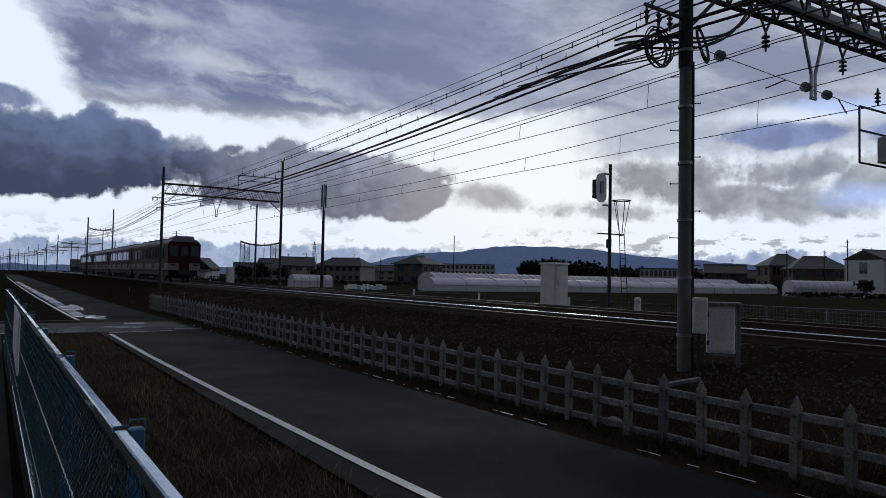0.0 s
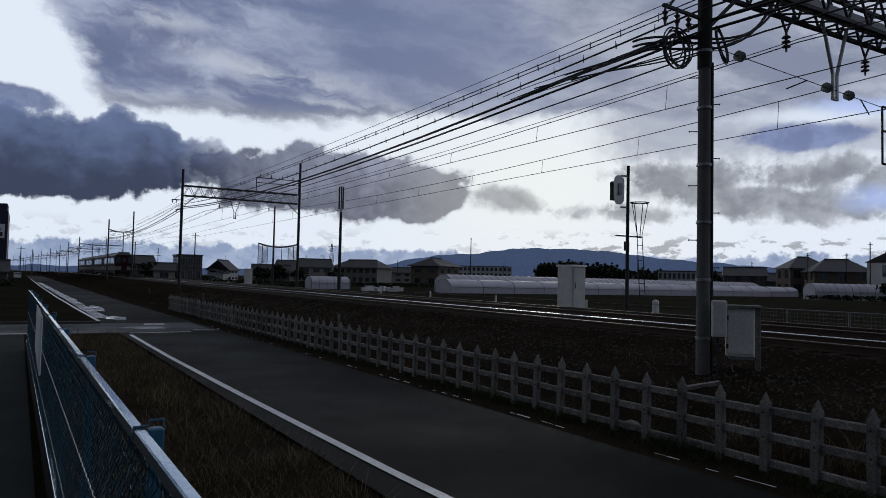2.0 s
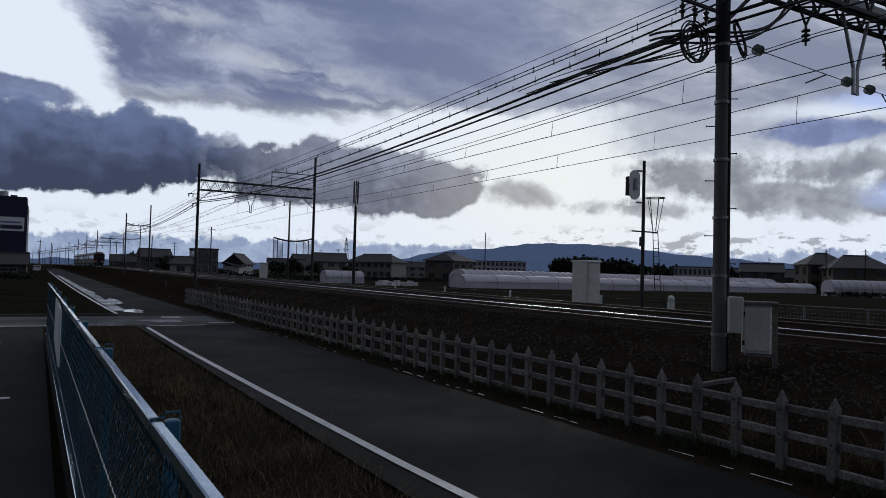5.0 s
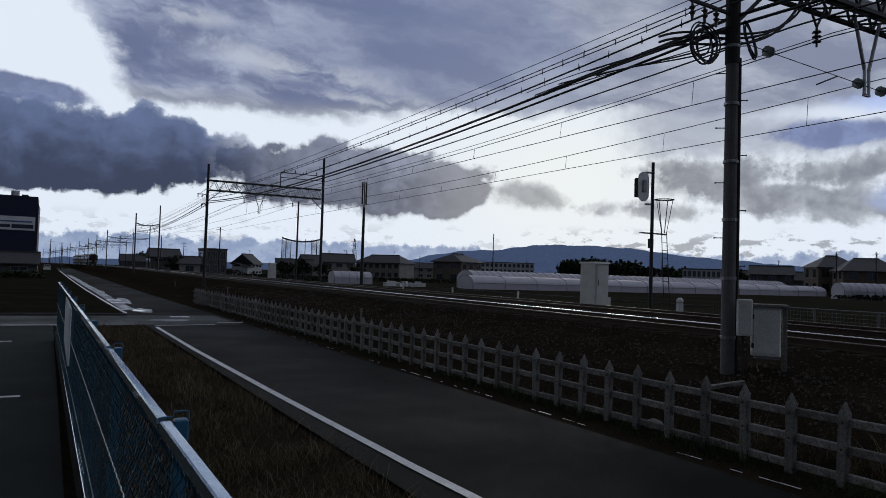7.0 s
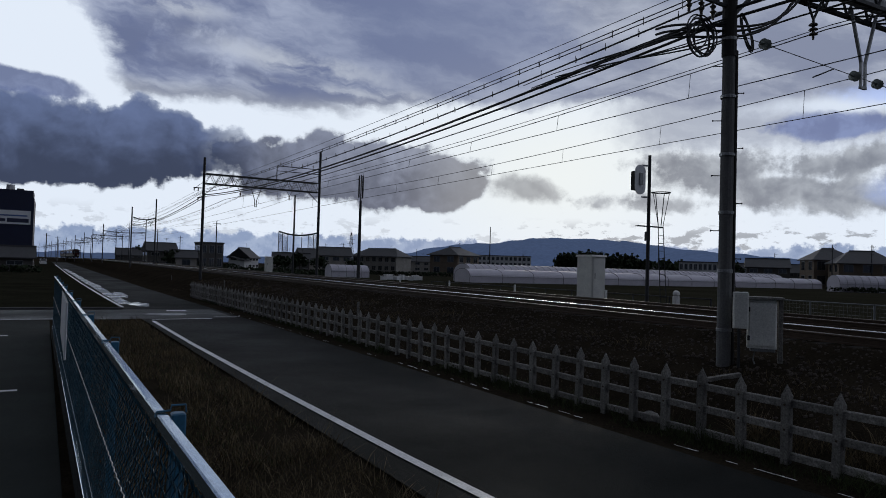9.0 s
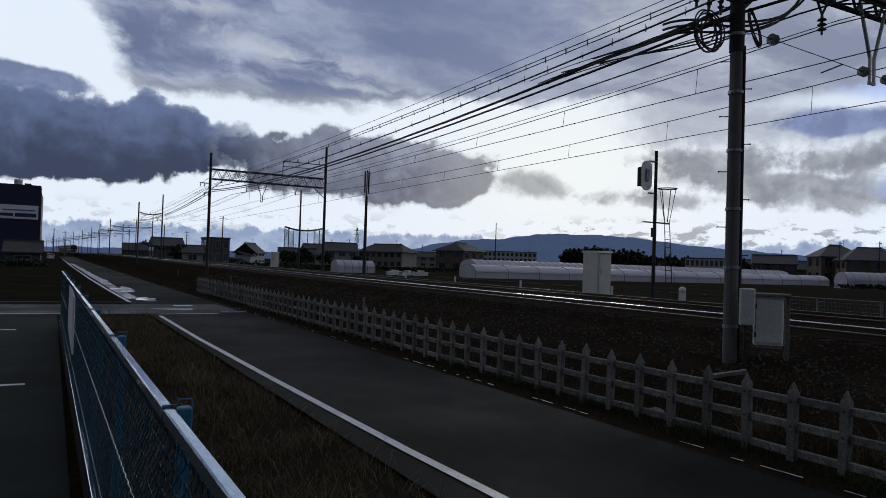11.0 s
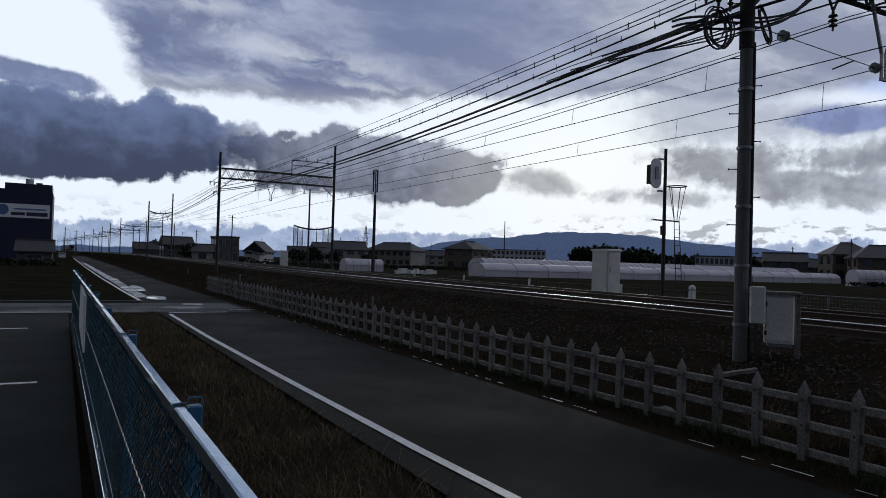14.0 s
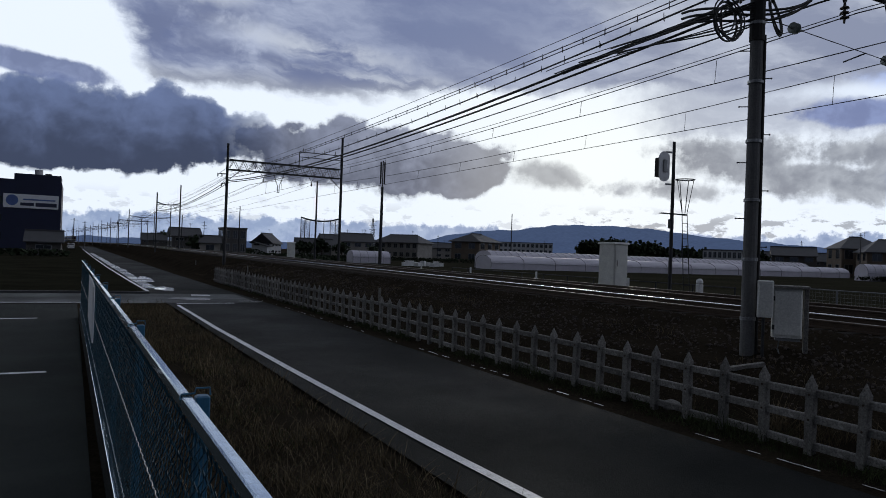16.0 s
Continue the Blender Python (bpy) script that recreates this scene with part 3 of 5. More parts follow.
# ---- picket fence ----
def picket_fence():
    f = tagged(new("picket_fence"), "weathered grey concrete picket fence along the railway bank", "fence")
    p = Shape()
    w, d, h = 0.05, 0.045, 0.98
    ring = lambda e, z: [(-w + e, -d + e, z), (w - e, -d + e, z), (w - e, d - e, z), (-w + e, d - e, z)]
    p.loft([ring(0, -0.25), ring(0, h - 0.13), ring(0.008, h - 0.11), ring(0.045, h)])
    me = p.mesh("picket", "concrete")
    r = Shape()
    r.bev(-0.03, -0.315, -0.045, 0.03, 0.315, 0.045, 0.012)
    rm = r.mesh("fence_rail", "concrete")
    b = Shape()
    b.spin((0, 0, 0), [(0.014, -0.01), (0.014, 0.008), (0.008, 0.012)], 8, (0, 1, 0))
    bolt = b.mesh("bolt", "rail")
    y = 1.005
    k = 0
    while y < 46:
        x = 7.87 - 0.004 * y
        o = part("picket", me, "", f)
        o.matrix_basis = pose(x, y, random.uniform(-0.02, 0.015), random.uniform(-1.2, 1.2), random.uniform(-1.5, 1.5), random.uniform(-4, 4) + 90)
        if y < 16:
            for z in (0.74, 0.44):
                b = part("bolt", bolt, "", o)
                b.matrix_basis = pose(0, 0.045, z)
        for z in (0.74, 0.44, 0.12):
            o = part("fence_rail", rm, "", f)
            o.matrix_basis = pose(x + 0.02, y + 0.315, z + random.uniform(-0.01, 0.01), random.uniform(-0.8, 0.8))
        y += 0.637
        k += 1


picket_fence()


# ---- blue fence ----
def blue_fence():
    f = tagged(new("mesh_fence"), "blue painted steel fence with wire mesh panels and capped top rail", "fence")
    X = lambda y: 0.424 - 0.0125 * y
    ys = [-4.87 + 2.57 * i for i in range(12)]
    for a, b in zip(ys, ys[1:]):
        c = Shape()
        g = 0.02
        ring = lambda y: [(X(y) + px, y, pz) for px, pz in ((-0.019, 1.625), (0.019, 1.625), (0.021, 1.632), (0.02, 1.668), (0.015, 1.674), (-0.015, 1.674), (-0.02, 1.668), (-0.021, 1.632))]
        c.loft([ring(a + g), ring(b - g)])
        part("top_rail", c, "blue_cap", f, "pale blue metal cap rail")
        s = Shape()
        s.loft([[(X(y) + px, y, pz) for px, pz in ((-0.024, 0.2), (0.018, 0.2), (0.018, 0.24), (0.012, 0.246), (-0.018, 0.246), (-0.024, 0.24))] for y in (a + g, b - g)])
        part("bottom_rail", s, "blue_cap", f, "pale blue metal bottom rail")
        for z in (0.48, 1.07):
            s = Shape()
            ty = [a + (b - a) * j / 60 for j in range(61)]
            s.tube([(X(y) - 0.013 + 0.003 * math.cos(j * 2.1), y, z + 0.004 * math.sin(j * 2.1)) for j, y in enumerate(ty)], 0.0032, 4)
            part("tie_wire", s, "blue" if z < 1 else "galv", f, "twisted tie wire")
        # chain link: upright zigzag wires hooked into one another
        m = Shape()
        step, h0, h1 = 0.074, 0.24, 1.6
        n = int((b - a) / step * 2)
        rows = int((h1 - h0) / 0.042)
        for i in range(n):
            y0 = a + (i + 0.5) * step / 2
            pts = []
            for j in range(rows + 1):
                q = 1 if (i + j) % 2 else -1
                yy = min(max(y0 + q * step * 0.27, a), b)
                pts.append((X(yy) + 0.006 * (1 if j % 2 else -1) + random.uniform(-0.002, 0.002), yy + random.uniform(-0.003, 0.003), h0 + (h1 - h0) * j / rows))
            m.tube(pts, 0.0031, 3)
        part("wire_mesh", m, "mesh_wire", f)
    for y in ys:
        s = Shape()
        s.bev(X(y) + 0.032, y - 0.028, -0.2, X(y) + 0.085, y + 0.028, 1.672, 0.006)
        post = part("post", s, "blue", f)
        b = Shape()
        b.tube([(X(y) - 0.024, y, 1.66), (X(y) - 0.02, y, 1.679), (X(y) + 0.03, y, 1.681), (X(y) + 0.034, y, 1.70), (X(y) + 0.085, y, 1.70), (X(y) + 0.088, y, 1.67)], 0.004, 5)
        part("bracket", b, "blue", post)
    k = Shape()
    k.loft([[(X(y) + px, y, pz) for px, pz in ((-0.04, -0.1), (0.09, -0.1), (0.09, 0.195), (-0.03, 0.195))] for y in (ys[0], ys[-1])])
    structure("fence_kerb", k, "block", "low dark mossy concrete wall under the blue fence", "wall")
    bd = Shape()
    bd.bev(X(11.4) - 0.06, 11.4, 0.78, X(11.4) - 0.035, 15.6, 1.6, 0.008)
    tagged(new("notice_board", bd.mesh("notice_board", "sign")), "white rectangular board fixed to the blue fence", "sign")


blue_fence()


# ---- overhead line supports ----
GANTRIES = [(-42.0, 9.6), (8.15, 10.0), (56.0, 10.02), (117.0, 10.6), (182.0, 10.5), (216.0, 9.9), (252.0, 9.2), (290.0, 7.6), (330.0, 5.4), (372.0, 3.0), (415.0, 0.2), (460.0, -3.0), (510.0, -6.5), (565.0, -10.3)]


def lattice(s, a, b, depth, width, n):
    """A four-chord lattice beam from a to b (bottom centre line)."""
    a, b = Vector(a), Vector(b)
    up, side = Vector((0, 0, 1)), Vector((0, 1, 0))
    ch = [side * (i * width / 2) + up * (j * depth) for i in (-1, 1) for j in (0, 1)]
    for c in ch:
        s.strip(a + c, b + c, 0.075, 0.075)
    for i in range(n):
        p, q = a + (b - a) * i / n, a + (b - a) * (i + 1) / n
        mid = (p + q) / 2
        for sd in (-1, 1):
            o = side * (sd * width / 2)
            s.strip(p + o, mid + o + up * depth, 0.045, 0.03)
            s.strip(mid + o + up * depth, q + o, 0.045, 0.03)
        for z in (0, depth):
            s.strip(p + side * width / 2 + up * z, q - side * width / 2 + up * z, 0.04, 0.03)
            s.strip(p - side * width / 2 + up * z, p + side * width / 2 + up * z, 0.04, 0.03)


def insulator(s, c, n=3, r=0.085, axis=(0, 0, 1), gap=0.09):
    prof = [(0.02, -0.08)]
    for i in range(n):
        h = i * gap
        prof += [(0.025, h), (r, h + 0.012), (r * 0.8, h + 0.04), (0.03, h + 0.055)]
    prof += [(0.02, n * gap + 0.06)]
    s.spin(c, prof, 10, axis)


def gantry(y, x, near=False, w=9.2):
    base = 0.75 + rise(y)
    zb = 7.55 + (0.6 if y > 20 else 0.0)
    g = thing("overhead_line_gantry", (x, y, 0), label="dark steel lattice portal carrying the overhead line across both tracks", category="railway gantry", group="overhead line gantries")
    for k, (px, top) in enumerate(((0, zb + 2.0), (w, zb + 3.4))):
        s = Shape()
        s.bar((px, 0, base - 0.6), (px, 0, top), 0.118 if k == 0 else 0.12, 0.095, 14)
        part("pole", s, "pole" if near else "steel", g, "grey concrete pole with steel bands" if near else "", smooth=False)
    s = Shape()
    if y < 100:
        lattice(s, (0.1, 0, zb), (w - 0.1, 0, zb), 0.75, 0.6, 12)
        part("beam", s, "steel", g, "lattice beam")
    else:
        s.tube([(w * j / 10, 0, zb + 0.5 - 0.35 * math.sin(math.pi * j / 10)) for j in range(11)], 0.085, 6)
        s.tube([(w * j / 10, 0, zb + 0.15) for j in range(11)], 0.04, 5)
        for j in range(1, 10, 2):
            s.bar((w * j / 10, 0, zb + 0.15), (w * j / 10, 0, zb + 0.5), 0.04, n=5)
        part("beam", s, "steel", g, "slender sagging cross beam")
    if near:
        s = Shape()
        s.box(1.6, -0.16, zb + 0.16, w - 0.3, 0.16, zb + 0.3)
        part("cable_tray", s, "galv", g, "grey cable tray inside the beam")
        s = Shape()
        s.bar((0, 0, 6.0), (0, 0, 9.4), 0.122, 0.118, 14)
        part("sleeve", s, "under", g, "dark coated upper pole")
        s = Shape()
        s.bar((0.1, -0.09, base - 0.2), (0.09, -0.08, 6.1), 0.03, n=8)
        part("conduit", s, "under", g)

    for px in (0.1, w - 0.1):
        s = Shape()
        q = 1 if px < 1 else -1
        s.strip((px, 0, zb - 0.8), (px + q * 0.9, 0, zb), 0.06, 0.05)
        part("brace", s, "steel", g)
    for tx in (NEAR_X, FAR_X) if w > 5 else (NEAR_X,):
        cx = tx + bend(y) - x
        if near:
            cx -= 0.4 if tx == NEAR_X else 1.6
        s = Shape()
        for d in (-0.28, 0.28):
            s.strip((cx + d, 0, zb), (cx, 0, zb - 0.45), 0.035, 0.03)
        part("hanger", s, "steel", g)
        s = Shape()
        insulator(s, (cx, 0, zb - 0.75), 3)
        part("insulator", s, "porcelain", g)
    if w < 5:
        return g
    cx = (NEAR_X + FAR_X) / 2 + bend(y) - x - 0.75
    s = Shape()
    s.strip((cx - 0.42, 0, zb), (cx - 0.07, 0, zb - 1.0), 0.055, 0.04)
    s.strip((cx + 0.42, 0, zb), (cx + 0.07, 0, zb - 1.0), 0.055, 0.04)
    s.strip((cx - 0.07, 0, zb - 1.0), (cx - 0.07, 0, zb - 1.5), 0.055, 0.04)
    s.strip((cx + 0.07, 0, zb - 1.0), (cx + 0.07, 0, zb - 1.5), 0.055, 0.04)
    s.strip((cx - 0.1, 0, zb - 1.5), (cx + 0.1, 0, zb - 1.5), 0.05, 0.05)
    part("drop_bracket", s, "galv" if near else "steel", g)
    if y > 20:
        for za, la in ((zb - 0.35, 0.75), (zb - 1.1, 0.45)):
            s = Shape()
            s.strip((-la, 0, za), (0.1, 0, za), 0.06, 0.06)
            s.strip((-la * 0.8, 0, za), (0, 0, za + 0.5), 0.03, 0.03)
            part("side_arm", s, "steel", g)
            for i in range(2):
                s = Shape()
                insulator(s, (-la + 0.06 + i * 0.3, 0, za - 0.2), 2, 0.06)
                part("insulator", s, "porcelain", g)
        s = Shape()
        for px in (w - 3.6, w - 0.1):
            s.strip((px, 0, zb + 0.75), (px, 0, zb + 1.9), 0.06, 0.05)
        s.strip((w - 3.6, 0, zb + 1.9), (w, 0, zb + 1.9), 0.06, 0.06)
        s.strip((w - 3.6, 0, zb + 1.5), (w, 0, zb + 1.5), 0.05, 0.05)
        part("feeder_frame", s, "steel", g)
        for i in range(4):
            s = Shape()
            insulator(s, (w - 3.3 + i * 0.9, 0, zb + 1.98), 2, 0.06)
            part("insulator", s, "porcelain", g)
    return g


for gy, gx in GANTRIES:
    gantry(gy, gx, gy == 8.15, 3.4 if gy == 117.0 else 9.2)


# ---- wires ----
def wire(name, pts, r, label, sag=0.0):
    s = Shape()
    out = []
    for a, b in zip(pts, pts[1:]):
        a, b = Vector(a), Vector(b)
        n = 14 if a.y < 120 else 6
        for i in range(n):
            t = i / n
            p = a.lerp(b, t)
            p.z -= 4 * sag * t * (1 - t)
            out.append(p)
    out.append(Vector(pts[-1]))
    s.tube(out, r, 5)
    return tagged(new(name, s.mesh(name, "wire")), label, "wire", group="overhead wires")


def droppers(x, y0, y1, step, top, low, label):
    y = y0
    while y < y1:
        s = Shape()
        s.bar((x + bend(y), y, low(y)), (x + bend(y) + 0.05, y, top(y)), 0.008, n=4)
        tagged(new("dropper", s.mesh("dropper", "wire")), label, "wire", group="droppers")
        y += step


def span_z(y, at_support, sag):
    """Height of a sagging wire at y."""
    for (a, _), (b, _) in zip(GANTRIES, GANTRIES[1:]):
        if a <= y < b:
            t = (y - a) / (b - a)
            za, zb = at_support(a), at_support(b)
            return za + (zb - za) * t - 4 * sag * t * (1 - t)
    return at_support(y)


CONTACT = lambda y: 6.3 + rise(y)
MESS_N = lambda y: 6.97 + rise(y) + (0.25 if y > 20 else 0)
MESS_F = lambda y: 7.12 + rise(y) + (0.2 if y > 20 else 0)
for tx, mess in ((NEAR_X, MESS_N), (FAR_X, MESS_F)):
    wire("contact_wire", [(tx + bend(y), y, CONTACT(y)) for y, _ in GANTRIES[:9]], 0.011, "thin dark contact wire above a track")
    wire("messenger_wire", [(tx + bend(y), y, mess(y)) for y, _ in GANTRIES[:9]], 0.012, "sagging messenger wire above a track", 0.5)
    droppers(tx, 11.45 if tx == NEAR_X else 11.24, 56, 4.85, lambda y: span_z(y, mess, 0.5), CONTACT, "thin vertical dropper between messenger and contact wire")
wire("auxiliary_wire", [(NEAR_X + 0.1 + bend(y), y, MESS_N(y) + 0.1) for y, _ in GANTRIES[:9]], 0.009, "thin auxiliary wire above a track", 0.42)
wire("feeder_wire", [(11.6 + bend(y), y, 6.95 + rise(y)) for y, _ in GANTRIES[:8]], 0.018, "taut dark feeder wire over the bank", 0.35)
for k, (dx, z, r, sag) in enumerate(((0.05, 6.82, 0.034, 0.66), (0.2, 6.6, 0.028, 0.62), (-0.1, 6.76, 0.02, 0.58))):
    wire("feeder_cable", [(x + dx, y, z + 0.12 * k + (0.35 if y > 20 else 0) + rise(y)) for y, x in GANTRIES[:8]], r, "thick black bundled cable between line poles", sag)
for dx, z in ((0.0, 7.18), (0.0, 7.27)):
    wire("support_wire", [(x + dx, y, z + rise(y) + (0.3 if y > 20 else 0)) for y, x in GANTRIES[:8]], 0.012, "thin wire with cable clips between line poles", 0.28)
CLIP = Shape()
CLIP.tube([(-0.03, 0, 0.1), (-0.03, 0, 0.0), (-0.015, 0, -0.05), (0.015, 0, -0.05), (0.03, 0, 0.0), (0.03, 0, 0.07)], 0.007, 4)
CLIP_MESH = CLIP.mesh("cable_clip", "wire")
for dx, zz, sag, step, lift in ((0.0, 7.2, 0.28, 0.85, 0.3), (-0.1, 7.0, 0.58, 1.1, 0.35)):
    y = 9.2
    while y < 54:
        t = (y - 8.15) / 47.85
        z = zz + lift * t + rise(y) - 4 * sag * t * (1 - t)
        o = new("cable_clip", CLIP_MESH)
        o.matrix_basis = pose(10.0 + dx, y, z, 0, 0, 40 + random.uniform(-25, 25))
        tagged(o, "small bent wire clip holding overhead cables", "clip", group="cable clips")
        y += step * random.uniform(0.8, 1.2)
wire("earth_wire", [(x, y, 7.42 + rise(y) + (0.35 if y > 20 else 0)) for y, x in GANTRIES[:6]], 0.008, "thin earth wire along the line poles", 0.2)


# ---- the near line pole: bands, step bolts, arm, cable coils ----
def pole_fittings():
    y, x = 8.15, 10.0
    for k in range(6):
        z = 1.32 + 0.99 * k
        s = Shape()
        s.spin((x, y, z), [(0.124, 0), (0.128, 0.005), (0.128, 0.05), (0.124, 0.055)], 14)
        tagged(new("pole_band", s.mesh("pole_band", "galv")), "galvanised steel band clamped round the line pole", "band", group="pole bands")
    for k in range(10):
        z = 2.55 + 0.47 * k
        q = -1 if k % 2 else 1
        side = Vector((0.78, -0.63, 0)) * q
        s = Shape()
        a = Vector((x, y, z)) + side * 0.1
        s.bar(a, a + side * 0.14, 0.009, n=6)
        s.bar(a + side * 0.14, a + side * 0.155, 0.016, n=6)
        tagged(new("step_bolt", s.mesh("step_bolt", "steel")), "steel step bolt on the line pole", "bolt", group="step bolts")
    arm = thing("cross_arm", (x, y, 0), label="steel cross arm with three dark insulators on the line pole", category="cross arm")
    s = Shape()
    s.strip((-1.04, 0, 6.9), (0.1, 0, 6.85), 0.05, 0.05)
    s.strip((-0.9, 0, 6.9), (-0.1, 0, 7.9), 0.035, 0.035)
    part("arm_bar", s, "steel", arm)
    for dx in (-0.99, -0.7, -0.42):
        s = Shape()
        insulator(s, (dx, 0, 6.8), 2, 0.055, (0, 0, -1), 0.09)
        part("insulator", s, "porcelain", arm)
    for k in range(7):
        s = Shape()
        c = Vector((x - 0.95 + random.uniform(-0.1, 0.12), y - 0.2, 6.14 + random.uniform(-0.07, 0.08)))
        r = random.uniform(0.16, 0.29)
        tilt = random.uniform(-0.5, 0.5)
        s.tube([c + Vector((r * math.cos(t), tilt * r * math.cos(t) * 0.4, r * 1.15 * math.sin(t))) for t in (2 * math.pi * j / 22 for j in range(23))], 0.013, 5)
        tagged(new("cable_coil", s.mesh("cable_coil", "wire")), "loop of spare black cable hung at the line pole", "cable", group="cable coils")
    for k in range(4):
        s = Shape()
        c = Vector((x + 0.42 + random.uniform(-0.03, 0.05), y, 6.5))
        r = random.uniform(0.24, 0.32)
        s.tube([c + Vector((0.35 * r * math.cos(t), 0.1 * math.sin(t), r * 1.2 * math.sin(t))) for t in (2 * math.pi * j / 20 for j in range(21))], 0.013, 5)
        tagged(new("cable_coil", s.mesh("cable_coil", "wire")), "narrow loop of spare black cable hung at the line pole", "cable", group="cable coils")
    # cables climbing from the pole to the beam
    for dz, dx in ((0.0, 0.0), (0.1, 0.12), (-0.12, -0.05)):
        s = Shape()
        a, b, c, d = Vector((x - 0.5, y + 1.2, 6.62 + dz)), Vector((x - 0.9, y - 0.25, 6.45 + dz)), Vector((x + 1.0 + dx, y - 0.1, 6.1 + dz)), Vector((x + 1.7 + dx, y - 0.2, 7.6))
        pts = []
        for j in range(21):
            t = j / 20
            pts.append(a * (1 - t) ** 3 + b * 3 * t * (1 - t) ** 2 + c * 3 * t * t * (1 - t) + d * t ** 3)
        s.tube(pts, 0.022, 6)
        tagged(new("riser_cable", s.mesh("riser_cable", "wire")), "thick black cable sweeping up to the lattice beam", "cable", group="riser cables")
    # loose strands gathered from the pole into the cable bundle
    rnd = random.Random(77)
    for k in range(9):
        a = Vector((x - 0.05, y - 0.05, 6.5 + 0.09 * k * (0.5 if k > 4 else 1) - 0.2))
        e = Vector((x + rnd.uniform(-0.1, 0.2), y + rnd.uniform(2.5, 6.0), 0))
        tt = (e.y - 8.15) / 47.85
        e.z = 6.8 + 0.4 * tt - 4 * 0.62 * tt * (1 - tt) + rnd.uniform(-0.05, 0.2)
        b = a + Vector((-rnd.uniform(0.5, 1.0), 0.3, rnd.uniform(-0.45, 0.05)))
        c = a.lerp(e, 0.6) + Vector((-rnd.uniform(0.1, 0.35), 0, rnd.uniform(-0.12, 0.12)))
        s = Shape()
        s.tube([a * (1 - t) ** 3 + b * 3 * t * (1 - t) ** 2 + c * 3 * t * t * (1 - t) + e * t ** 3 for t in (j / 16 for j in range(17))], rnd.uniform(0.009, 0.018), 5)
        tagged(new("loose_cable", s.mesh("loose_cable", "wire")), "slack black cable strand joining the overhead bundle", "cable", group="loose cables")
    # pull-off span wire across the tracks with pale insulators
    a, b = Vector((x + 0.1, y, 6.43)), Vector((15.6, y, 6.14))
    s = Shape()
    s.tube([a, b], 0.008, 5)
    span = tagged(new("span_wire", s.mesh("span_wire", "wire")), "thin cross-span wire with pale insulators", "wire")
    for t in (0.14, 0.63, 0.77):
        s = Shape()
        c = a.lerp(b, t)
        insulator(s, c, 2, 0.1, (b - a).normalized(), 0.1)
        part("insulator", s, "glass_ins", span, "pale glazed insulator")
    for t, q in ((0.52, -1), (0.86, 1)):
        c = a.lerp(b, t)
        s = Shape()
        s.bar(c, c + Vector((q * 0.5, 0.1, -0.22)), 0.014, n=5)
        part("steady_arm", s, "steel", span)


pole_fittings()


def switch_frame():
    f = thing("switch_frame", (16.52, 8.3, -0.13), label="dark steel frame with a grey switch box hung beside the gantry", category="switchgear")
    for dx in (0, 1.7):
        for dy in (-0.3, 0.3):
            s = Shape()
            s.strip((dx, dy, 5.2), (dx, dy, 6.5), 0.035, 0.035)
            part("upright", s, "steel", f)
    for z in (5.2, 5.95, 6.5):
        s = Shape()
        for dy in (-0.3, 0.3):
            s.strip((0, dy, z), (2.8, dy, z), 0.035, 0.04)
        part("cross_bar", s, "steel", f)
    s = Shape()
    s.strip((0, -0.3, 5.95), (0.55, -0.3, 5.2), 0.035, 0.03)
    s.strip((0.55, -0.3, 5.2), (1.6, -0.3, 4.7), 0.05, 0.04)
    part("stay", s, "steel", f)
    s = Shape()
    s.bev(0.62, -0.25, 5.25, 1.5, 0.25, 5.85, 0.04)
    part("switch_box", s, "galv", f, "grey steel switch box")
    for dx in (0.2, 0.75, 1.3):
        s = Shape()
        insulator(s, (dx, 0, 6.55), 3, 0.07)
        part("insulator", s, "porcelain", f)


switch_frame()


# ---- trackside equipment ----
def bearing(az, d):
    return d * math.sin(radians(az)), d * math.cos(radians(az))


def cabinet(name, at, rz, w, d, h, label, doors=1):
    c = thing(name, at, rz, label=label, category="cabinet", group="trackside cabinets")
    s = Shape()
    s.bev(-w / 2 - 0.03, -d / 2 - 0.03, -0.25, w / 2 + 0.03, d / 2 + 0.03, 0.06, 0.02)
    part("plinth", s, "concrete", c)
    s = Shape()
    s.bev(-w / 2, -d / 2, 0.06, w / 2, d / 2, h - 0.08, 0.015)
    body = part("body", s, "cabinet", c)
    s = Shape()
    s.loft([[(-w / 2 - 0.05, -d / 2 - 0.06, h - 0.08), (w / 2 + 0.05, -d / 2 - 0.06, h - 0.08), (w / 2 + 0.05, d / 2 + 0.06, h - 0.08), (-w / 2 - 0.05, d / 2 + 0.06, h - 0.08)], [(-w / 2 - 0.03, -d / 2 - 0.02, h), (w / 2 + 0.03, -d / 2 - 0.02, h), (w / 2 + 0.03, d / 2 + 0.02, h), (-w / 2 - 0.03, d / 2 + 0.02, h)]])
    part("lid", s, "cabinet", c)
    for k in range(doors):
        x0 = -w / 2 + 0.04 + k * (w - 0.08) / doors
        s = Shape()
        s.bev(x0 + 0.01, -d / 2 - 0.022, 0.12, x0 + (w - 0.08) / doors - 0.01, -d / 2 - 0.002, h - 0.14, 0.008)
        door = part("door", s, "cabinet", c)
        s = Shape()
        s.bar((x0 + 0.09, -d / 2 - 0.05, h * 0.5), (x0 + 0.09, -d / 2 - 0.05, h * 0.62), 0.012, n=6)
        part("handle", s, "steel", door)
    return c


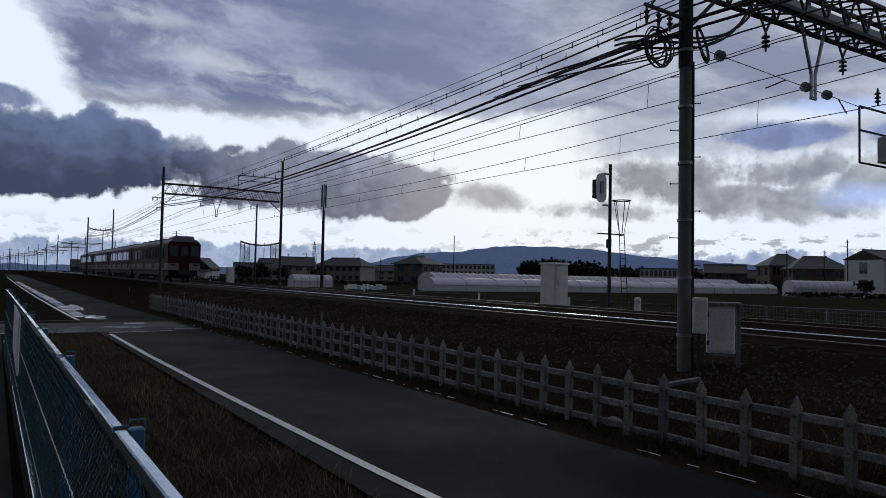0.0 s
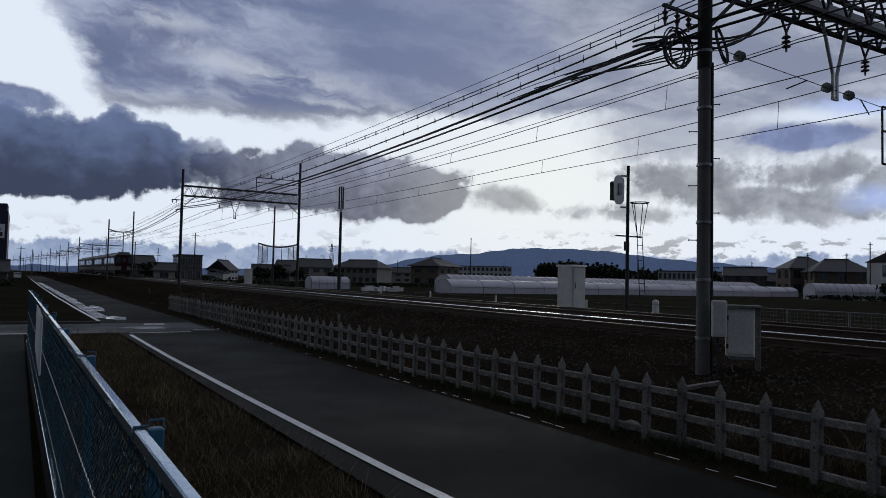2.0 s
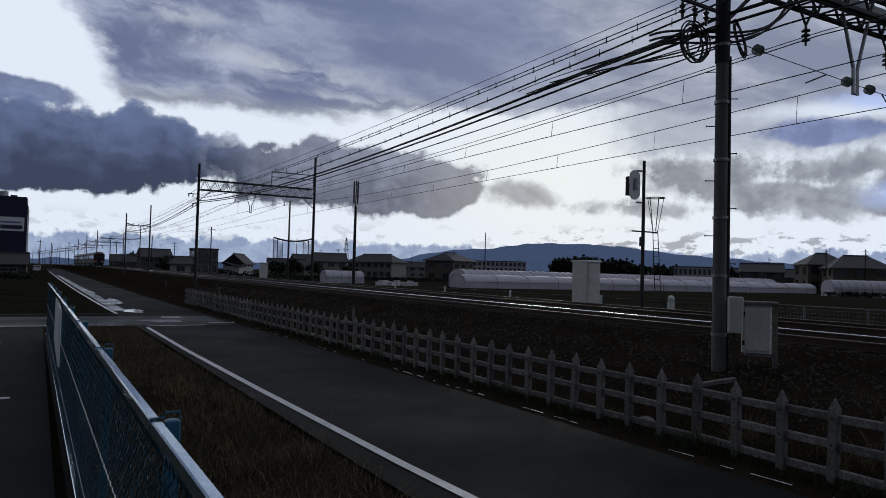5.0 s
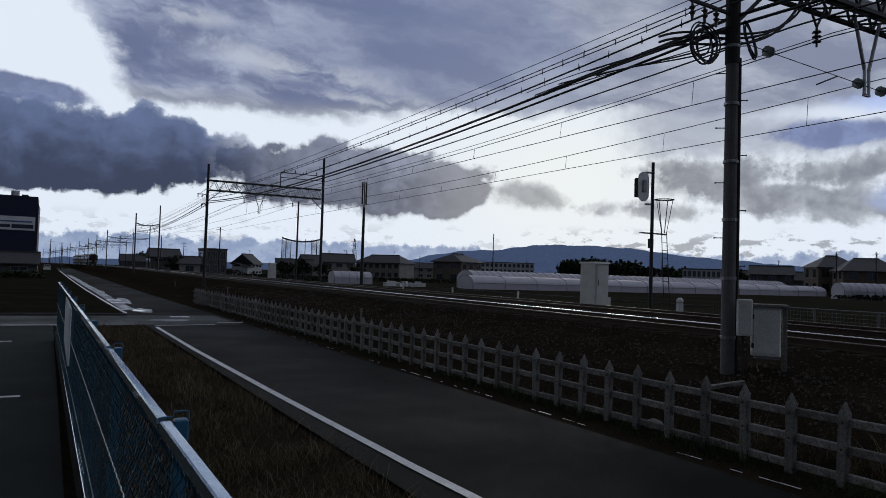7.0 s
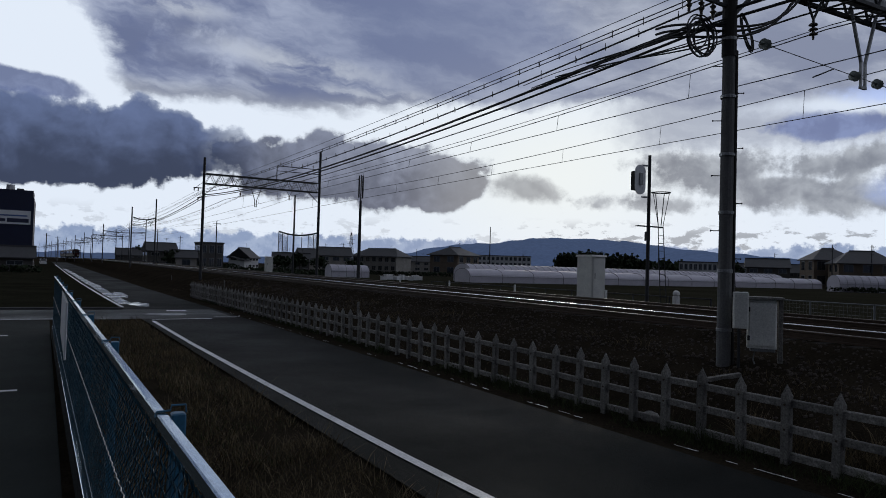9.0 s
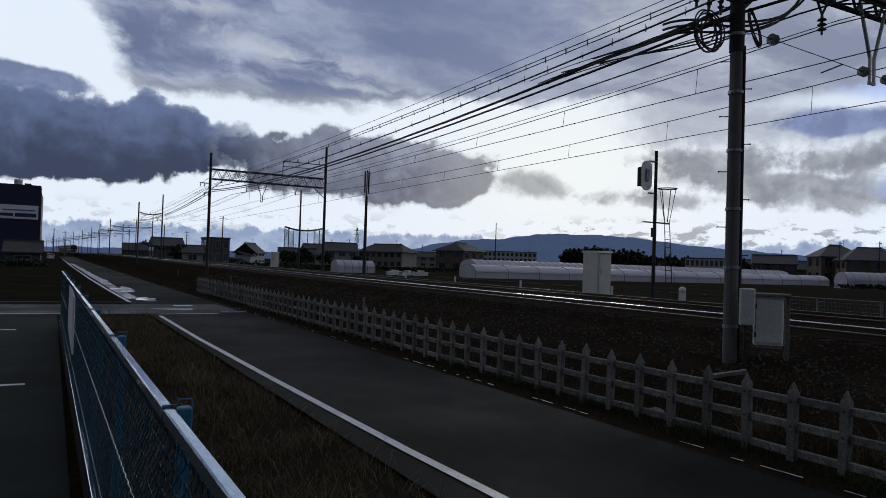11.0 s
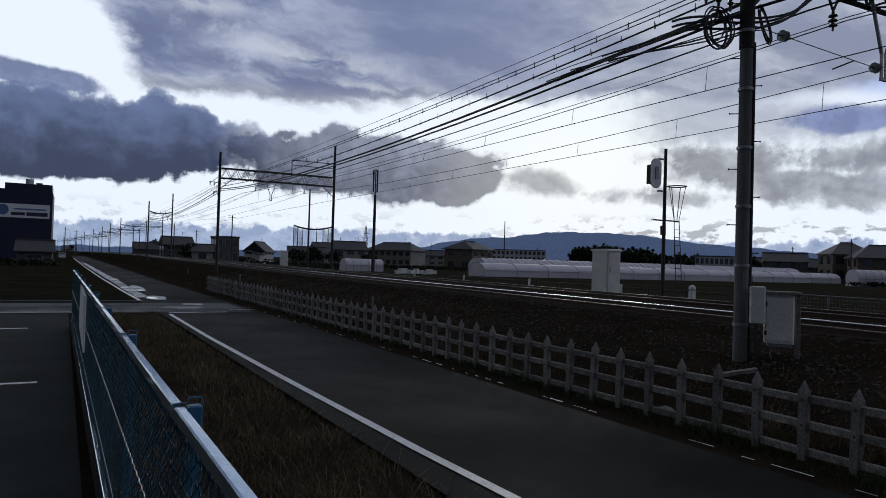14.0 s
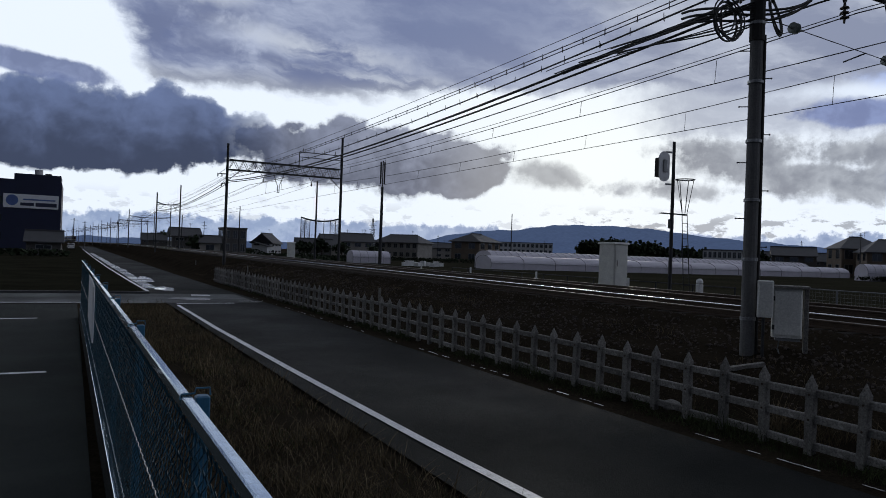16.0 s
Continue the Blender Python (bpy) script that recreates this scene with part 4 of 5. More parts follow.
bx, by = bearing(40.9, 30.4)
cabinet("relay_cabinet", (bx, by, 1.0), 0, 0.72, 0.95, 1.98, "tall white steel relay cabinet on a concrete plinth", 1)
bx, by = bearing(15.2, 76)
cabinet("relay_cabinet", (bx, by, 1.1), 0, 0.7, 0.6, 1.8, "white steel cabinet beside the far end of the track")


def signal_post():
    x, y = bearing(45.2, 27.8)
    g = thing("railway_signal", (x, y, 1.0), 0, label="dark railway signal post with oval head seen from behind", category="railway signal")
    s = Shape()
    s.bar((0, 0, -0.2), (0, 0, 5.75), 0.075, 0.06, 12)
    part("post", s, "steel", g)
    # oval backing board, turned towards the coming trains
    ring = lambda yy, k: [(0.26 * k * math.cos(t), yy, 0.26 * k * math.sin(t) + (0.3 if math.sin(t) > 0 else -0.3)) for t in (2 * math.pi * j / 24 for j in range(24))]
    s = Shape()
    s.loft([ring(-0.02, 1), ring(0.02, 1), ring(0.03, 0.94)])
    head = part("backboard", s, "sign", g, "pale oval backing board")
    head.matrix_basis = pose(-0.42, 0.05, 4.8, 0, 0, 0)
    s = Shape()
    s.bev(-0.15, 0.03, -0.38, 0.15, 0.36, 0.34, 0.03)
    part("lamp_case", s, "under", head)
    s = Shape()
    s.bev(-0.08, -0.07, -0.2, 0.1, -0.02, 0.25, 0.015)
    part("hatch", s, "galv", head)
    for z in (5.35, 4.15):
        s = Shape()
        s.strip((-0.3, 0.08, z), (0.02, 0, z), 0.07, 0.06)
        part("clamp", s, "galv", g)
    s = Shape()
    s.strip((-0.55, 0, 3.05), (0.75, 0, 3.05), 0.05, 0.05)
    s.strip((-0.55, 0.1, 3.05), (0.75, 0.1, 3.05), 0.03, 0.03)
    part("cross_arm", s, "steel", g)
    s = Shape()
    s.bev(-0.11, -0.1, 2.5, 0.02, 0.1, 2.85, 0.02)
    part("junction_box", s, "steel", g)
    # ladder and climbing basket
    lad = thing("ladder", (x + 0.42, y - 0.28, 1.0), -38, label="steel access ladder with a guard ring beside the signal", category="ladder")
    for q in (-1, 1):
        s = Shape()
        s.strip((q * 0.11 + 0.12, 0, -0.1), (q * 0.09 - 0.05, 0, 3.1), 0.035, 0.025)
        s.strip((q * 0.09 - 0.05, 0, 3.1), (q * 0.3 - 0.05, 0, 4.35), 0.03, 0.02)
        s.strip((q * 0.05 - 0.05, 0.25, 3.1), (q * 0.16 - 0.05, 0.35, 4.35), 0.025, 0.02)
        part("stringer", s, "steel", lad)
    for k in range(11):
        s = Shape()
        s.bar((-0.09 + 0.11 - k * 0.016, 0, 0.1 + k * 0.29), (0.09 + 0.11 - k * 0.016, 0, 0.1 + k * 0.29), 0.012, n=6)
        part("rung", s, "steel", lad)
    s = Shape()
    s.tube([(-0.05 + 0.35 * math.cos(t), 0.3 * math.sin(t) + 0.1, 4.35) for t in (2 * math.pi * j / 20 for j in range(21))], 0.022, 5)
    part("guard_ring", s, "steel", lad)
    for z in (1.6, 3.05):
        s = Shape()
        s.strip((-0.5, 0.35, z), (0.0, 0.05, z), 0.03, 0.02)
        part("stay", s, "steel", lad)
    m = thing("marker_post", (x + 0.25, y - 1.2, 1.0), label="short white marker post with a rounded head beside the track", category="post")
    s = Shape()
    s.bev(-0.11, -0.09, -0.1, 0.11, 0.09, 0.48, 0.02)
    part("shaft", s, "white", m)
    s = Shape()
    s.spin((0, 0, 0.48), [(0.1, 0), (0.13, 0.05), (0.12, 0.14), (0.05, 0.2)], 12)
    part("cap", s, "white", m)


signal_post()


def pole_boxes():
    # grey box strapped beside the pole and a larger one on its own post
    x, y = bearing(51.95, 12.75)
    rz = -48
    a = thing("equipment_box", (x, y, 1.4), rz, label="pale grey steel box hung beside the line pole", category="equipment box", group="pole boxes")
    s = Shape()
    s.bev(-0.12, -0.1, 0.0, 0.12, 0.1, 0.6, 0.015)
    part("body", s, "cabinet", a)
    s = Shape()
    s.bev(-0.1, -0.115, 0.03, 0.1, -0.102, 0.56, 0.005)
    part("door", s, "cabinet", a)
    s = Shape()
    s.bar((-0.02, 0, -0.9), (-0.02, 0, 0.02), 0.025, n=8)
    part("conduit", s, "steel", a)
    x, y = bearing(53.4, 12.9)
    b = thing("equipment_box", (x, y, 1.08), rz, label="large pale grey steel box on a concrete post", category="equipment box", group="pole boxes")
    s = Shape()
    s.bev(-0.22, -0.14, 0.0, 0.22, 0.14, 0.81, 0.02)
    part("body", s, "cabinet", b)
    s = Shape()
    s.bev(-0.2, -0.165, 0.05, 0.2, -0.142, 0.76, 0.01)
    door = part("door", s, "cabinet", b)
    for z in (0.17, 0.64):
        s = Shape()
        s.bev(-0.23, -0.18, z - 0.04, -0.19, -0.166, z + 0.04, 0.004)
        part("hinge", s, "steel", door)
    s = Shape()
    s.bev(-0.17, -0.12, -0.05, 0.2, 0.12, 0.0, 0.01)
    part("skirt", s, "galv", b)
    s = Shape()
    s.bev(-0.26, -0.2, 0.81, 0.32, 0.2, 0.85, 0.01)
    part("lid", s, "concrete", b)
    s = Shape()
    s.bev(0.25, -0.06, -0.6, 0.32, 0.06, 0.81, 0.01)
    part("post", s, "concrete", b, "thin grey concrete post")
    s = Shape()
    s.tube([(-0.1, 0, -0.03), (-0.12, 0.02, -0.2), (-0.06, 0, -0.4), (-0.1, 0, -0.55)], 0.012, 5)
    part("cable", s, "galv", b)


pole_boxes()


# ---- fences and rails beyond the line ----
def back_fence():
    f = tagged(new("boundary_fence"), "low grey mesh fence beyond the railway line", "fence")
    y = -4.0
    while y < 17.5:
        s = Shape()
        s.bar((21.2, y, -0.1), (21.2, y, 1.55), 0.03, n=6)
        part("post", s, "galv", f)
        y += 2.0
    s = Shape()
    for z in (1.53, 0.25):
        s.bar((21.2, -4, z), (21.2, 16, z), 0.022, n=6)
    part("rail", s, "galv", f)
    s = Shape()
    for k in range(10):
        s.bar((21.2, -4, 0.35 + k * 0.12), (21.2, 16, 0.35 + k * 0.12), 0.0035, n=3)
    for k in range(165):
        s.bar((21.2, -4 + k * 0.12, 0.25), (21.2, -4 + k * 0.12, 1.53), 0.0035, n=3)
    part("wire_mesh", s, "galv", f)
    r = tagged(new("pipe_railing"), "low dark pipe railing beside the track", "railing")
    for k in range(12):
        s = Shape()
        s.bar((20.4, 17.2 + k * 1.9, 0.4), (20.4, 17.2 + k * 1.9, 1.45), 0.03, n=6)
        part("post", s, "steel", r)
    for z in (1.42, 1.0):
        s = Shape()
        s.bar((20.4, 17.2, z), (20.4, 17.2 + 20.9, z), 0.025, n=6)
        part("rail", s, "steel", r)
    for k in range(5):
        s = Shape()
        yy = 15.3 + k * 6.4
        s.bev(19.6, yy, 0.8, 19.68, yy + 0.08, 1.55, 0.01)
        tagged(new("marker_stake", s.mesh("marker_stake", "white")), "thin white stake beside the ballast", "stake", group="stakes")


back_fence()


# ---- greenhouses ----
def greenhouse(name, x0, y0, length, width, h, label, rz=0, step=1.5, every=5):
    g = thing(name, (x0, y0, 0), rz, label=label, category="greenhouse", group="greenhouses")
    prof = [(0, 0.0), (0.0, h * 0.45)] + [(width / 2 - width / 2 * math.cos(t), h * 0.45 + h * 0.55 * math.sin(t)) for t in (math.pi * j / 12 for j in range(1, 12))] + [(width, h * 0.45), (width, 0.0)]
    s = Shape()
    n = max(2, int(length / 6))
    rings = []
    for i in range(n + 1):
        rings.append([(length * i / n, a, b) for a, b in prof])
    s.loft(rings)
    part("film_cover", s, "film_plastic", g, "milky plastic film")
    hoop = Shape()
    hoop.tube([(0, a - 0.03 if a < width / 2 else a + 0.03, b + 0.03) for a, b in prof], 0.035, 4)
    me = hoop.mesh("hoop", "galv")
    dark = hoop.mesh("hoop_dark", "steel")
    for i in range(int(length / step) + 1):
        o = part("hoop", dark if i % every == 0 else me, "", g)
        o.matrix_basis = pose(i * step, 0, 0)
    s = Shape()
    s.strip((0, -0.03, h * 0.46), (length, -0.03, h * 0.46), 0.08, 0.05)
    part("side_rail", s, "galv", g)
    return g


greenhouse("greenhouse", 60.4, 99.5, 94.6, 5.0, 2.25, "long low greenhouse with milky plastic film and hoops", 0, 6.5, 1)
greenhouse("greenhouse", 64.5, 106.0, 86.0, 6.0, 3.15, "long arched greenhouse of milky plastic film")
gx, gy = bearing(20.1, 131)
greenhouse("greenhouse", gx, gy, 7.6, 3.5, 2.3, "short plastic film tunnel beside the line")
gx, gy = bearing(58.4, 150)
greenhouse("greenhouse", gx, gy, 15.0, 4.0, 3.1, "small greenhouse of milky film near houses", -25)


# ---- houses ----
def house(at, rz, w, d, eaves, ridge, wall, label, hip=0.0, storeys=2, bays=3, name="house", roofmat="roof", over=0.6, lower=None):
    g = thing(name, (*at, 0), rz, label=label, category="house" if name == "house" else "building")
    s = Shape()
    s.box(-w / 2, -d / 2, 0, w / 2, d / 2, eaves)
    if hip == 0.0 and ridge > eaves:
        for q in (-1, 1):
            s.add([(q * w / 2, -d / 2, eaves), (q * w / 2, d / 2, eaves), (q * w / 2, 0, ridge - 0.12)], [(0, 1, 2)])
    part("wall", s, wall, g)
    s = Shape()
    if ridge > eaves:
        a, b = w / 2 + over * (0.6 if hip == 0.0 else 1), d / 2 + over
        drop = (ridge - eaves) * over / (d / 2)
        e = eaves - drop + 0.08
        r = w / 2 * (1 - hip) + (over * 0.6 if hip == 0.0 else 0)
        t = 0.16
        s.add([(-a, -b, e), (a, -b, e), (a, b, e), (-a, b, e), (-r, 0, ridge), (r, 0, ridge), (-a, -b, e + t), (a, -b, e + t), (a, b, e + t), (-a, b, e + t), (-r, 0, ridge + t), (r, 0, ridge + t)],
              [(6, 7, 11, 10), (8, 9, 10, 11), (7, 8, 11), (9, 6, 10), (1, 0, 4, 5), (3, 2, 5, 4), (0, 1, 7, 6), (1, 2, 8, 7), (2, 3, 9, 8), (3, 0, 6, 9), (2, 1, 5), (0, 3, 4)])
        s.strip((-r, 0, ridge + t + 0.06), (r, 0, ridge + t + 0.06), 0.3, 0.25)
    else:
        s.box(-w / 2 - 0.15, -d / 2 - 0.15, eaves, w / 2 + 0.15, d / 2 + 0.15, eaves + 0.35)
    part("roof", s, roofmat, g)
    sh = eaves / storeys
    for st in range(storeys):
        for side, n, span in (("f", bays, w), ("l", max(1, int(bays * d / w)), d)):
            for i in range(n):
                c = -span / 2 + span * (i + 0.5) / n
                ww, z0, z1 = min(span / n * 0.55, 1.9), st * sh + 0.95, st * sh + sh - 0.55
                f, pn = Shape(), Shape()
                if side == "f":
                    f.box(c - ww / 2 - 0.08, -d / 2 - 0.06, z0 - 0.08, c + ww / 2 + 0.08, -d / 2 + 0.05, z1 + 0.08)
                    pn.box(c - ww / 2, -d / 2 - 0.075, z0, c - 0.03, -d / 2, z1)
                    pn.box(c + 0.03, -d / 2 - 0.075, z0, c + ww / 2, -d / 2, z1)
                else:
                    f.box(-w / 2 - 0.06, c - ww / 2 - 0.08, z0 - 0.08, -w / 2 + 0.05, c + ww / 2 + 0.08, z1 + 0.08)
                    pn.box(-w / 2 - 0.075, c - ww / 2, z0, -w / 2, c - 0.03, z1)
                    pn.box(-w / 2 - 0.075, c + 0.03, z0, -w / 2, c + ww / 2, z1)
                win = part("window", f, "galv", g)
                part("pane", pn, "pane", win)
    if lower:
        lw, ld, lh = lower
        s = Shape()
        s.box(-w / 2 - lw, -d / 2 - 0.2, 0, -w / 2 - 0.01, -d / 2 + ld, lh)
        part("annex_wall", s, wall, g)
        s = Shape()
        s.add([(-w / 2 - lw - 0.4, -d / 2 - 0.6, lh - 0.1), (-w / 2, -d / 2 - 0.6, lh - 0.1), (-w / 2, -d / 2 + ld + 0.3, lh + 1.1), (-w / 2 - lw - 0.4, -d / 2 + ld + 0.3, lh + 1.1), (-w / 2 - lw - 0.4, -d / 2 - 0.6, lh + 0.06), (-w / 2, -d / 2 - 0.6, lh + 0.06), (-w / 2, -d / 2 + ld + 0.3, lh + 1.26), (-w / 2 - lw - 0.4, -d / 2 + ld + 0.3, lh + 1.26)], [(3, 2, 1, 0), (4, 5, 6, 7), (0, 1, 5, 4), (1, 2, 6, 5), (2, 3, 7, 6), (3, 0, 4, 7)])
        part("annex_roof", s, roofmat, g)
    if storeys == 2 and name == "house":
        s = Shape()
        s.bar((w * 0.2, 0, ridge), (w * 0.2, 0, ridge + 1.6), 0.03, n=4)
        s.bar((w * 0.2 - 0.6, 0, ridge + 1.4), (w * 0.2 + 0.6, 0, ridge + 1.4), 0.02, n=4)
        s.bar((w * 0.2 - 0.4, 0, ridge + 1.1), (w * 0.2 + 0.4, 0, ridge + 1.1), 0.02, n=4)
        part("aerial", s, "steel", g)
    return g


house(bearing(13.3, 225), 52, 7.0, 6.5, 3.8, 6.4, "wall_white", "grey two-storey house with a dark tiled gable roof", lower=(3.5, 4, 2.6))
house(bearing(20.3, 228), -12, 10, 8, 5.2, 7.6, "wall", "pale two-storey house with a dark gabled roof", lower=(4, 4, 2.7))
house(bearing(18.3, 240), 5, 8, 7, 4.4, 7.2, "wall_dark", "dark two-storey house behind the railway")
house(bearing(24.1, 240), -55, 17, 10, 5.6, 8.0, "wall", "dun two-storey apartment house with a hipped roof", hip=0.35, bays=7, over=0.7)
house(bearing(30.0, 200), 28, 11.5, 9, 6.0, 8.0, "wall_tan", "dun two-storey house with a dark hipped roof", hip=0.5, bays=3, over=0.8)
house(bearing(34.0, 420), -34, 31, 12, 10.2, 10.2, "wall_white", "long white flat-roofed school block far off", name="school_building", storeys=3, bays=12)
house(bearing(48.9, 250), -49, 11.8, 8, 6.5, 6.5, "wall_white", "pale flat-roofed block behind the greenhouses", name="block", storeys=2, bays=8)
house(bearing(53.7, 220), -50, 11, 8, 5.2, 7.4, "wall_dark", "dark low house with a gabled roof", bays=3)
house(bearing(57.6, 205), -35, 10.0, 9, 7.2, 9.9, "wall_tan", "tan two-storey house with a dark hipped roof", hip=0.7, bays=3)
house(bearing(59.7, 195), -45, 12.0, 10, 6.3, 9.0, "wall_tan", "brown two-storey house with a wide dark roof", hip=0.55, bays=3, over=0.8)
house(bearing(64.2, 190), -14, 15.0, 10, 8.2, 10.2, "wall_white", "white gabled house with few windows", bays=2, over=0.3)
house(bearing(7.2, 205), 3, 7.5, 8, 4.6, 6.6, "wall_dark", "dark low house beside the railway", bays=2)
house(bearing(9.0, 190), -4, 5.0, 6, 3.0, 4.6, "wall", "small gabled shed with pale walls", storeys=1, bays=1)
house(bearing(10.7, 200), 0, 6.0, 8, 6.9, 6.9, "wall_dark", "dark flat-roofed building beside the railway", name="block", bays=3)
house(bearing(-2.1, 120), 0, 4.4, 6, 2.0, 3.4, "wall_dark", "small dark gabled garage by the lawn", storeys=1, bays=1)
for a, d, w, e, r, wl in ((16.4, 250, 8, 3.5, 5.8, "wall"), (17.4, 215, 7, 3.0, 5.2, "wall_dark"), (27.0, 330, 12, 5.0, 7.2, "wall"), (45.8, 330, 10, 4.5, 6.8, "wall_dark"), (51.2, 280, 9, 4.5, 7.0, "wall_dark"), (55.9, 260, 9, 4.2, 6.6, "wall_dark"), (5.2, 260, 9, 3.5, 5.5, "wall_dark"), (4.9, 320, 8, 4, 6.0, "wall_dark")):
    house(bearing(a, d), -a, w, 7, e, r, wl, "distant house with a dark roof beyond the fields")


def office_building():
    d = 185.0
    x1 = d * math.tan(radians(-1.15))
    g = thing("office_building", (0, d, 0), label="tall navy-blue clad building with a white company sign", category="building")
    s = Shape()
    s.box(x1 - 26, 0, 0, x1, 18, 15.3)
    part("wall", s, "wall_navy", g)
    s = Shape()
    s.box(x1 - 9.5, 0.5, 15.3, x1 - 0.2, 12, 17.0)
    s.box(x1 - 26.2, -0.1, 15.3, x1 - 9.5, 18, 15.6)
    part("parapet", s, "wall_navy", g)
    s = Shape()
    s.bar((x1 - 4.9, 5, 17.0), (x1 - 4.9, 5, 18.4), 0.85, n=16)
    part("water_tank", s, "wall_white", g, "pale cylindrical roof tank")
    s = Shape()
    s.box(x1 - 3.6, 4, 17.0, x1 - 2.3, 6, 17.6)
    part("roof_vent", s, "wall_dark", g)
    s = Shape()
    s.box(x1 - 11.4, -0.25, 9.2, x1 - 0.55, -0.02, 12.3)
    board = part("sign_board", s, "sign", g, "white sign board")
    s = Shape()
    s.spin((x1 - 9.7, -0.27, 10.9), [(1.2, 0), (1.15, 0.03)], 24, (0, -1, 0))
    part("emblem", s, "sign_blue", board, "round blue emblem")
    s = Shape()
    s.box(x1 - 8.1, -0.3, 9.75, x1 - 5.4, -0.26, 10.4)
    s.box(x1 - 5.1, -0.3, 9.65, x1 - 0.9, -0.26, 10.5)
    part("lettering_bar", s, "sign_ink", board, "dark bars of lettering")
    s = Shape()
    s.box(x1 - 7.6, -0.3, 11.0, x1 - 1.2, -0.26, 11.3)
    part("lettering_bar", s, "sign_blue", board, "thin bars of lettering")
    for k in range(3):
        for i in range(6):
            s = Shape()
            s.box(x1 - 24 + i * 2.2, -0.05, 2 + k * 4, x1 - 22.6 + i * 2.2, 0.05, 3.6 + k * 4)
            part("window", s, "pane", g)


office_building()


# ---- poles, net, pylon ----
def utility_pole(az, d, top, arms=2, r=0.14):
    x, y = bearing(az, d)
    g = thing("utility_pole", (x, y, 0), az, label="dark utility pole with cross arms beyond the line", category="utility pole", group="utility poles")
    s = Shape()
    s.bar((0, 0, -0.2), (0, 0, top), r, r * 0.7, 8)
    part("pole", s, "steel", g)
    for k in range(arms):
        s = Shape()
        s.strip((-0.8, 0, top - 0.5 - k * 0.9), (0.8, 0, top - 0.5 - k * 0.9), 0.08, 0.08)
        part("cross_arm", s, "steel", g)
    return g


for a, d, top, n in ((17.06, 92, 11.0, 0), (32.82, 160, 11.8, 0), (11.2, 150, 10.4, 1), (61.75, 165, 11.6, 1), (60.3, 190, 10.5, 3), (57.9, 175, 9.8, 2), (54.2, 240, 10, 1), (46.0, 210, 10.5, 1), (26.9, 320, 10.5, 2), (25.1, 310, 10.5, 2), (21.0, 290, 11, 2), (19.6, 300, 11, 2), (8.6, 240, 10, 3), (7.0, 180, 9.3, 1), (4.6, 250, 10, 2), (-0.3, 210, 8.2, 1), (0.4, 260, 8.8, 1), (-3.2, 240, 9, 1), (35.5, 300, 9, 1), (38.0, 340, 9, 1), (43.5, 330, 9.5, 1), (52.6, 300, 9.5, 2), (63.2, 200, 11.5, 2)):
    utility_pole(a, d, top, n)


def phone_mast():
    x, y = bearing(22.25, 74)
    g = thing("radio_mast", (x, y, 0), label="slim dark radio mast with a cylinder aerial on top", category="mast")
    s = Shape()
    s.bar((0, 0, -0.2), (0, 0, 9.0), 0.2, 0.13, 10)
    part("pole", s, "steel", g)
    s = Shape()
    s.bar((0, 0, 9.0), (0, 0, 11.7), 0.07, n=6)
    for dx in (-0.22, 0.2):
        s.bar((dx, 0, 9.3), (dx, 0, 11.6), 0.09, n=8)
    part("aerial", s, "steel", g)


phone_mast()


def driving_net():
    g = thing("driving_range_net", (0, 0, 0), label="tall dark driving-range net slung between poles", category="net")
    tops = []
    for k, a in enumerate((15.9, 16.2, 16.6, 17.7, 18.2, 18.6, 18.95)):
        x, y = bearing(a, 250 + (k % 3) * 8)
        h = 13.0 if k not in (0, 6) else 13.4
        s = Shape()
        s.bar((x, y, 0), (x, y, h), 0.16, 0.12, 6)
        part("pole", s, "steel", g)
    s = Shape()
    pts = []
    for j in range(17):
        t = j / 16
        x, y = bearing(15.9 + 3.05 * t, 250)
        pts.append((x, y, 13.2 - 1.9 * 4 * t * (1 - t) * 0.6))
    s.tube(pts, 0.28, 5)
    part("gathered_net", s, "net", g)
    for a0, a1 in ((15.9, 16.6), (18.2, 18.95)):
        s = Shape()
        for j in range(11):
            a = a0 + (a1 - a0) * j / 10
            x, y = bearing(a, 252)
            s.bar((x, y, 2), (x, y, 12.5), 0.07, n=3)
        part("net", s, "net", g)


driving_net()


def pylon(az, d, h):
    x, y = bearing(az, d)
    g = thing("power_pylon", (x, y, 0), label="slender steel lattice pylon on the skyline", category="pylon", group="pylons")
    s = Shape()
    w = h * 0.09
    lv = [i / 8 for i in range(9)]
    for qx in (-1, 1):
        for qy in (-1, 1):
            s.strip((qx * w, qy * w, 0), (qx * 0.3, qy * 0.3, h), 0.25, 0.25)
    for a, b in zip(lv, lv[1:]):
        wa, wb = w + (0.3 - w) * a, w + (0.3 - w) * b
        s.strip((-wa, -wa, a * h), (wb, -wb, b * h), 0.18, 0.18)
        s.strip((wa, -wa, a * h), (-wb, -wb, b * h), 0.18, 0.18)
    part("tower", s, "steel", g)
    s = Shape()
    for t in (0.68, 0.8, 0.92):
        s.strip((-h * 0.11, 0, t * h), (h * 0.11, 0, t * h), 0.3, 0.25)
    part("cross_arm", s, "steel", g)


pylon(21.6, 620, 31)


